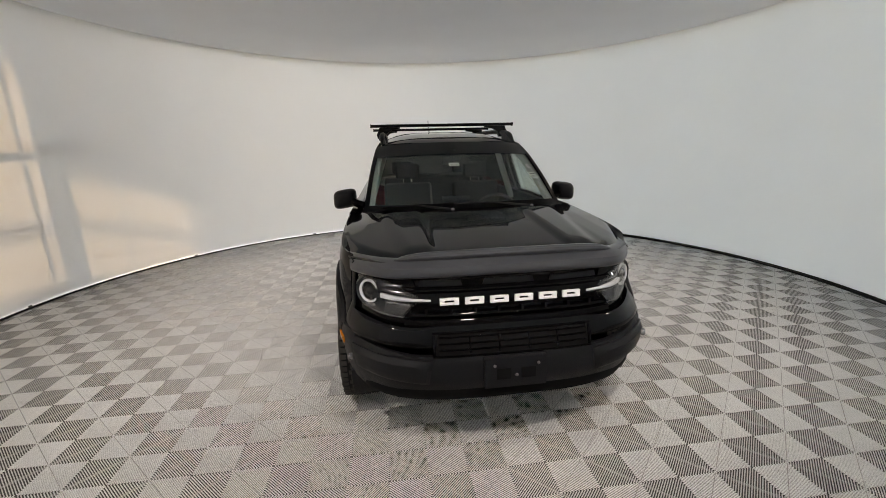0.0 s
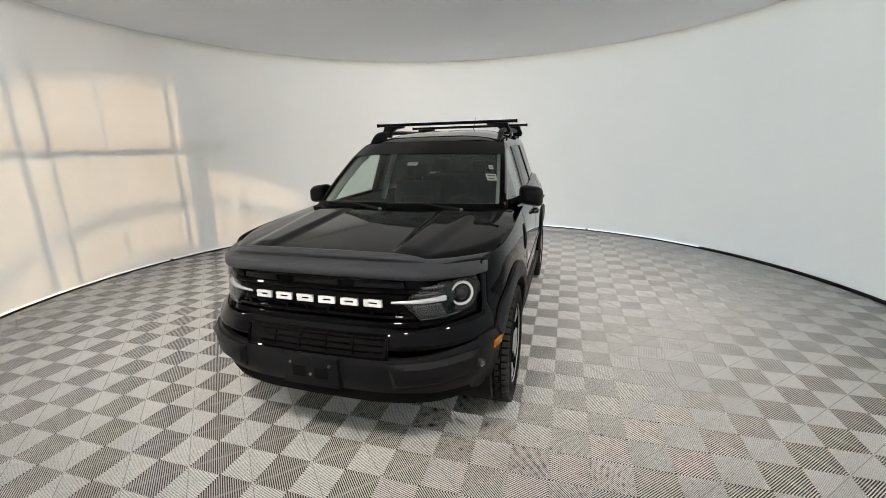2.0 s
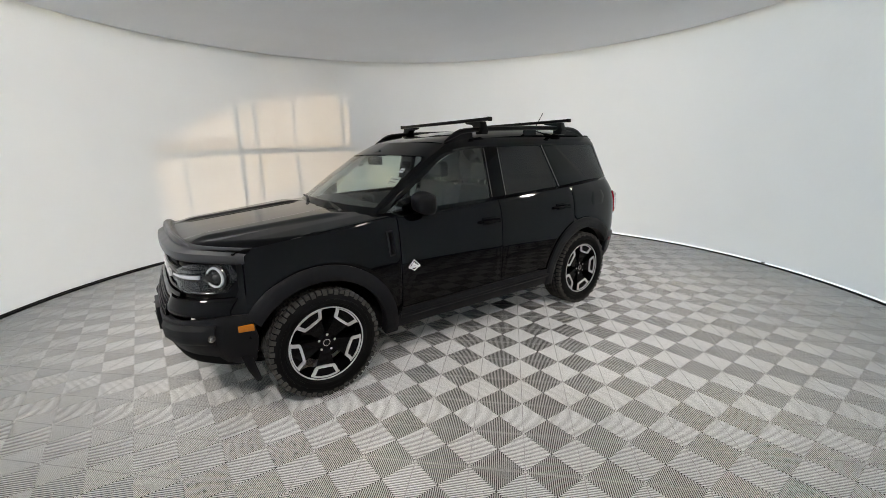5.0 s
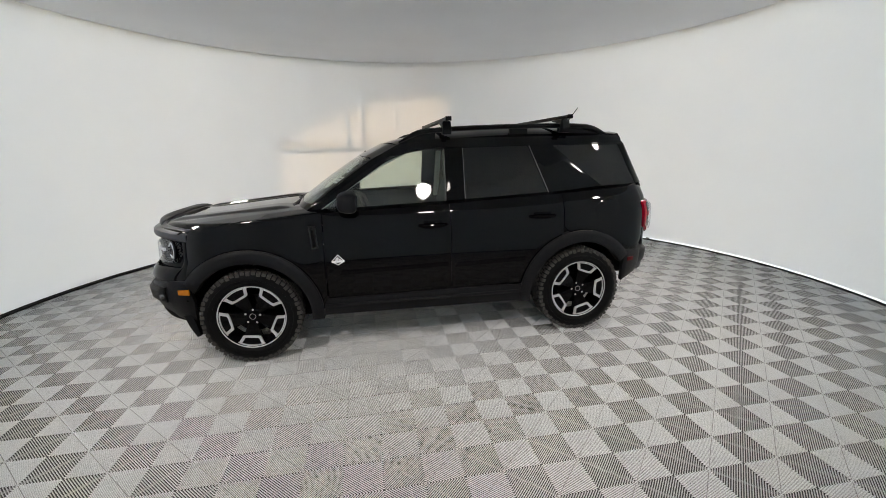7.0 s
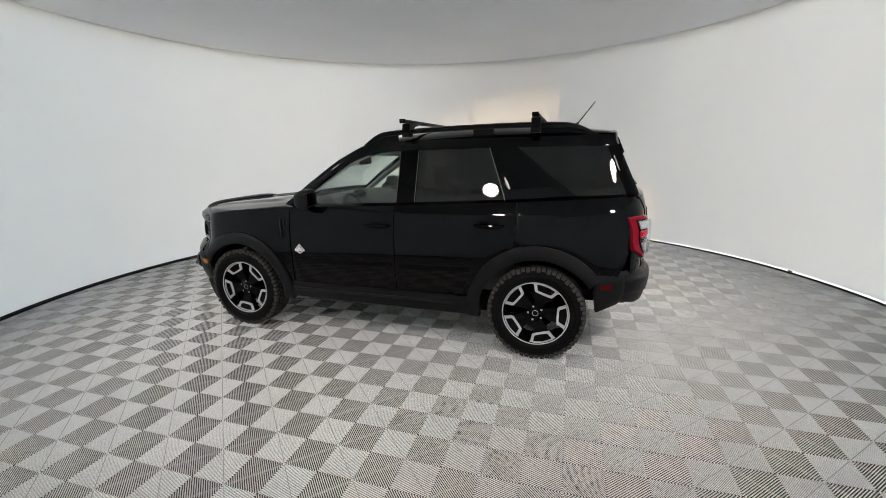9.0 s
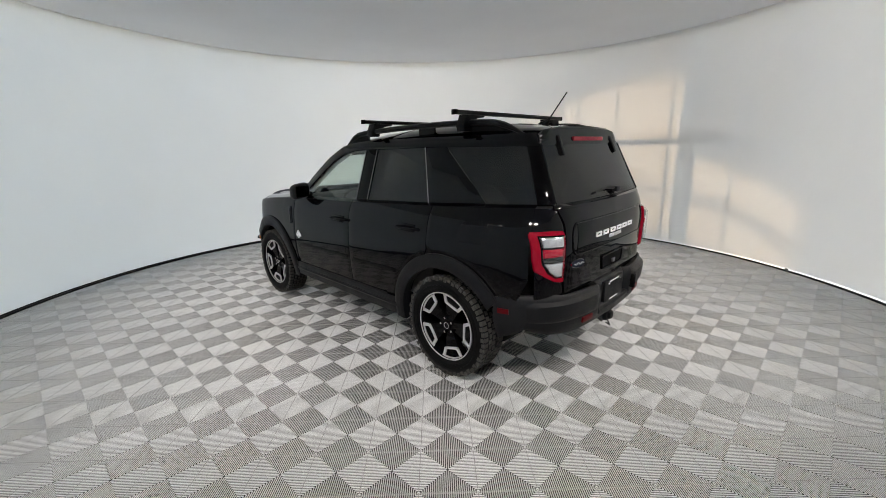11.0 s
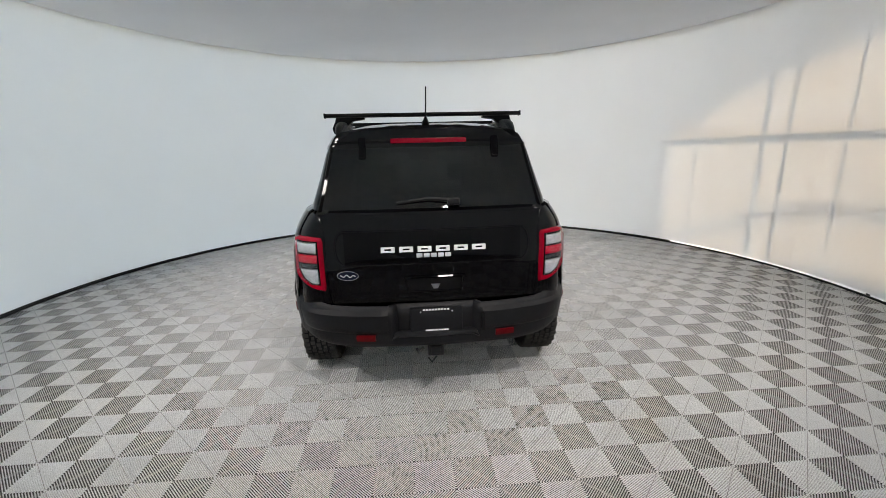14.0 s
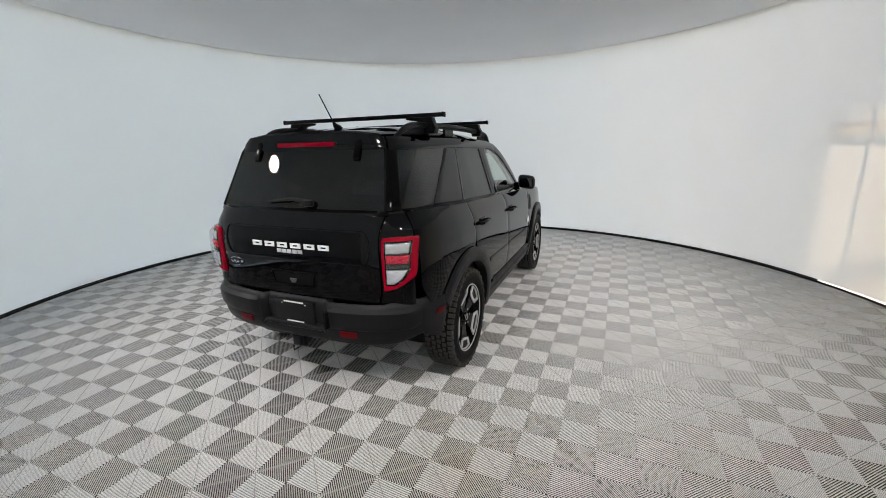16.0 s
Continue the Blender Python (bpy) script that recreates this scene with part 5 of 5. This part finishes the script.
        for me, label in WHEEL.values():
            me.transform(Matrix.Diagonal((0.85, 1, 1, 1)))
    for key, (me, label) in WHEEL.items():
        o = new(me.name.split(".")[0], me)
        o.parent = w
        tagged(o, label)


WHEEL = {}
for cy, turn in ((FA, 28), (RA, 52)):
    for sx in (1, -1):
        wheel(cy, sx, turn * sx)
bm = bmesh.new()
for cy in (FA, RA):
    tube(bm, [(-0.72, cy, 0.36), (0.72, cy, 0.36)], 0.04, 10)
    box(bm, (-0.55, cy - 0.08, 0.28), (0.55, cy + 0.08, 0.36), 0.03)
part("axle", bm, DARK, car)


# ---- inside ----
bm = bmesh.new()
box(bm, (-0.72, -0.95, 0.48), (0.72, 1.85, 0.54))
part("cabin_floor", bm, DARK, car)
bm = bmesh.new()
g = [[(x, np.interp(s, [0, 0.3, 0.7, 1], [-0.95, -0.62, -0.50, -0.48]) + 0.05 * (x / 0.7) ** 2, np.interp(s, [0, 0.3, 0.7, 1], [1.115, 1.13, 1.07, 0.80])) for s in np.linspace(0, 1, 9)] for x in np.linspace(-0.72, 0.72, 15)]
sheet(bm, np.array(g), 0.03, 0, 0)
dash = part("dashboard", bm, DASH, car)
bm = bmesh.new()
box(bm, (-0.13, -0.56, 1.08), (0.11, -0.54, 1.20), 0.006)
part("screen", bm, GLOSS, dash)
bm = bmesh.new()
pts = [(0.36 + 0.175 * math.cos(a), -0.40 - 0.07 * math.sin(a), 1.03 + 0.16 * math.sin(a)) for a in np.linspace(0, 2 * math.pi, 33)]
tube(bm, pts, 0.016, 8)
tube(bm, [(0.36, -0.55, 0.98), (0.36, -0.40, 1.03)], [0.03, 0.05], 8)
tube(bm, [(0.19, -0.40, 1.03), (0.53, -0.40, 1.03)], 0.014, 6)
part("steering_wheel", bm, DASH, car)


def seat(x, y, w, heads):
    s = tagged(new("seat"), "dark cloth car seat with headrest")
    s.parent = car
    bm = bmesh.new()
    box(bm, (x - w / 2, y - 0.25, 0.60), (x + w / 2, y + 0.27, 0.76), 0.05, 3)
    part("cushion", bm, SEAT, s)
    bm = bmesh.new()
    box(bm, (x - w / 2, y + 0.20, 0.68), (x + w / 2, y + 0.34, 1.26), 0.055, 3)
    bmesh.ops.transform(bm, matrix=Matrix.Translation((0, y + 0.27, 0.7)) @ pose(0, 0, 0, -14) @ Matrix.Translation((0, -y - 0.27, -0.7)), verts=bm.verts)
    part("backrest", bm, SEAT, s)
    for hx in heads:
        bm = bmesh.new()
        box(bm, (hx - 0.125, y + 0.365, 1.285), (hx + 0.125, y + 0.465, 1.445), 0.04, 3)
        part("headrest", bm, SEAT, s)
        bm = bmesh.new()
        for d in (-0.045, 0.045):
            tube(bm, [(hx + d, y + 0.40, 1.22), (hx + d, y + 0.415, 1.31)], 0.006, 6)
        part("headrest_post", bm, CHROME, s)


seat(0.36, 0.06, 0.50, [0.36])
seat(-0.36, 0.06, 0.50, [-0.36])
seat(0.0, 0.95, 1.22, [0.38, -0.38])
for sx in (1, -1):
    for nm, pts in (("pillar_trim", [(-0.86, 1.15), (-0.60, 1.335), (-0.34, 1.50), (-0.14, 1.59)]), ("pillar_trim", [(0.28, 1.10), (0.29, 1.35), (0.30, 1.59)])):
        bm = bmesh.new()
        inn = (0.040, -0.035, 0.022) if pts[0][0] < 0 else (0.070, -0.085, 0.040)
        tube(bm, [np.array(upper(*q)) * (sx, 1, 1) - (sx * inn[0], inn[1], inn[2]) for q in pts], 0.030, 8)
        part(nm, bm, TRIM_GREY, car)
    bm = bmesh.new()
    box(bm, (sx * 0.79 - 0.03, -0.74, 0.50), (sx * 0.79 + 0.03, 1.16, 1.135), 0.01)
    part("door_card", bm, DASH, car)
# inside mirror with hang tag, windscreen stickers
bm = bmesh.new()
box(bm, (-0.115, -0.475, 1.455), (0.115, -0.445, 1.525), 0.014, 3)
tube(bm, [(0, -0.46, 1.51), (0, -0.40, 1.57)], 0.014, 8)
part("inside_mirror", bm, DASH, car)


GW = coons(wb, wt, wl, wr, 60, 40)


def on_glass(x, z):
    """The windscreen's point at width x and height z."""
    j = np.argmin(np.abs(GW[30, :, 2] - z))
    for _ in range(3):
        i = np.argmin(np.abs(GW[:, j, 0] - x))
        j = np.argmin(np.abs(GW[i, :, 2] - z))
    p = GW[i, j]
    du, dv = GW[min(i + 1, 60), j] - p if i < 60 else p - GW[i - 1, j], GW[i, min(j + 1, 40)] - p
    u, v = Vector(du).normalized(), Vector(dv).normalized()
    n = u.cross(v).normalized()
    return Vector((x, p[1], z)), u, n.cross(u).normalized(), n if n.z > 0 else -n


def sticker(x, z, w, h, lines, mat=None, label="small white paper slip behind the windscreen"):
    o, u, v, n = on_glass(x, z)
    m = Matrix((u, v, n)).transposed().to_4x4()
    m.translation = o - n * 0.006
    s = tagged(new("sticker"), label)
    s.parent = car
    bm = bmesh.new()
    box(bm, (-w / 2, -h / 2, -0.0007), (w / 2, h / 2, 0.0007))
    bm.transform(m)
    part("slip", bm, mat or PAPER, s)
    for i in range(lines):
        bm = bmesh.new()
        q = h / 2 - (i + 0.7) * h / (lines + 0.4)
        box(bm, (-w * 0.36, q - h * 0.06, 0.0008), (w * (0.36 - 0.14 * (i % 2)), q + h * 0.05, 0.0014))
        bm.transform(m)
        part("print_bar", bm, INK, s)


sticker(0.625, 1.362, 0.082, 0.078, 2)
sticker(0.605, 1.432, 0.036, 0.048, 1, TRIM_GREY, "small grey paper tag behind the windscreen")
sticker(-0.03, 1.465, 0.085, 0.042, 1)


# ---- floor of ribbed plastic tiles, each 0.4 m with four squares of slanting ribs ----
CELL, CAP, DEEP = 0.2, 0.0032, 0.0110
X0, Y0 = -0.043, -0.020


def quad_list():
    """Vertices and faces of one tile: light rib caps with lit-coloured sides, webs and base coloured as shade, low
    cross bars.
    """
    vs, fs, mi = [], [], []

    def rib(c, u, n, s0, s1, o, w, z1, z0, k):
        i = len(vs)
        t_ = w * (0.86 if k == 0 else 1.0)
        for s, q, z in ((s0, -t_, z1), (s1, -t_, z1), (s1, t_, z1), (s0, t_, z1), (s0, -w, z0), (s1, -w, z0), (s1, w, z0), (s0, w, z0)):
            p = c + u * s + n * (o + q)
            vs.append((p[0], p[1], z))
        fs.extend([(i, i + 1, i + 2, i + 3), (i + 1, i, i + 4, i + 5), (i + 3, i + 2, i + 6, i + 7), (i, i + 3, i + 7, i + 4), (i + 2, i + 1, i + 5, i + 6)])
        # slot 3 gives the cap sides their painted-in light
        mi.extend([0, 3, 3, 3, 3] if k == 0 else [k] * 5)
        # web below the cap, coloured as groove shade
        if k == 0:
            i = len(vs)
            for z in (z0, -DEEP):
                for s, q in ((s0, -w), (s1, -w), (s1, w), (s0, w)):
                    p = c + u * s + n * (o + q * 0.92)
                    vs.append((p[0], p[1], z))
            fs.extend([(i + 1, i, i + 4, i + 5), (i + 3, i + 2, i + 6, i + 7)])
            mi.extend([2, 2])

    half, count = CELL / math.sqrt(2), 28
    step = 2 * half / count
    for ci in (0, 1):
        for cj in (0, 1):
            c = np.array([(ci + 0.5) * CELL, (cj + 0.5) * CELL])
            d = 1 if (ci + cj) % 2 == 0 else -1
            u, n = np.array([1, d]) / math.sqrt(2), np.array([-d, 1]) / math.sqrt(2)
            for k in range(count):
                o = (k - count / 2 + 0.5) * step
                end = half - abs(o) - 0.0006
                if end > 0.008:
                    rib(c, u, n, 0.0013, end, o, 0.0021, 0.0, -CAP, 0)
                    rib(c, u, n, -end, -0.0013, o, 0.0021, 0.0, -CAP, 0)
                elif end > 0.002:
                    rib(c, u, n, -end, end, o, 0.0021, 0.0, -CAP, 0)
            rib(c, n, u, -half + 0.004, half - 0.004, 0.0, 0.0017, -0.0006, -DEEP, 1)
    # tile base, in the same shade colour as the webs
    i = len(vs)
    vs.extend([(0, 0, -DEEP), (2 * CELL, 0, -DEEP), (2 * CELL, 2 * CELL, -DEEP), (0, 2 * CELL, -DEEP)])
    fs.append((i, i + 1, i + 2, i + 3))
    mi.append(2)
    return vs, fs, mi


def tile_mesh(name, vs, fs, mi):
    me = bpy.data.meshes.new(name)
    me.from_pydata(vs, [], fs)
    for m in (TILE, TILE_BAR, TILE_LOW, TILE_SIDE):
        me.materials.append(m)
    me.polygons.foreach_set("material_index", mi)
    return me


floor_ob = tagged(new("floor"), "grey ribbed plastic floor tiles in a checker of slanting ribs", "floor", kind="structure")
T_V, T_F, T_M = quad_list()
one = tile_mesh("floor_tile", T_V, T_F, T_M)
spots = []
for i in range(-14, 14):
    for j in range(-14, 14):
        x, y = X0 + i * 2 * CELL, Y0 + j * 2 * CELL
        d = math.hypot(x + CELL - ROOM[0], y + CELL - ROOM[1])
        if d < R + 0.27:
            spots.append((d, x, y))
spots.sort()
near = sorted(spots, key=lambda s: abs(s[0] - 3.2))[:300]
for _, x, y in near:
    ob = new("floor_tile", one)
    ob.location = (x, y, 0)
    ob.parent = floor_ob
rest_v, rest_f, rest_m = [], [], []
for s in spots:
    if s not in near:
        k = len(rest_v)
        rest_v.extend((a + s[1], b + s[2], c) for a, b, c in T_V)
        rest_f.extend(tuple(q + k for q in f) for f in T_F)
        rest_m.extend(T_M)
rest = new("floor_tiles", tile_mesh("floor_tiles", rest_v, rest_f, rest_m))
rest.parent = floor_ob
tagged(rest, kind="stuff")
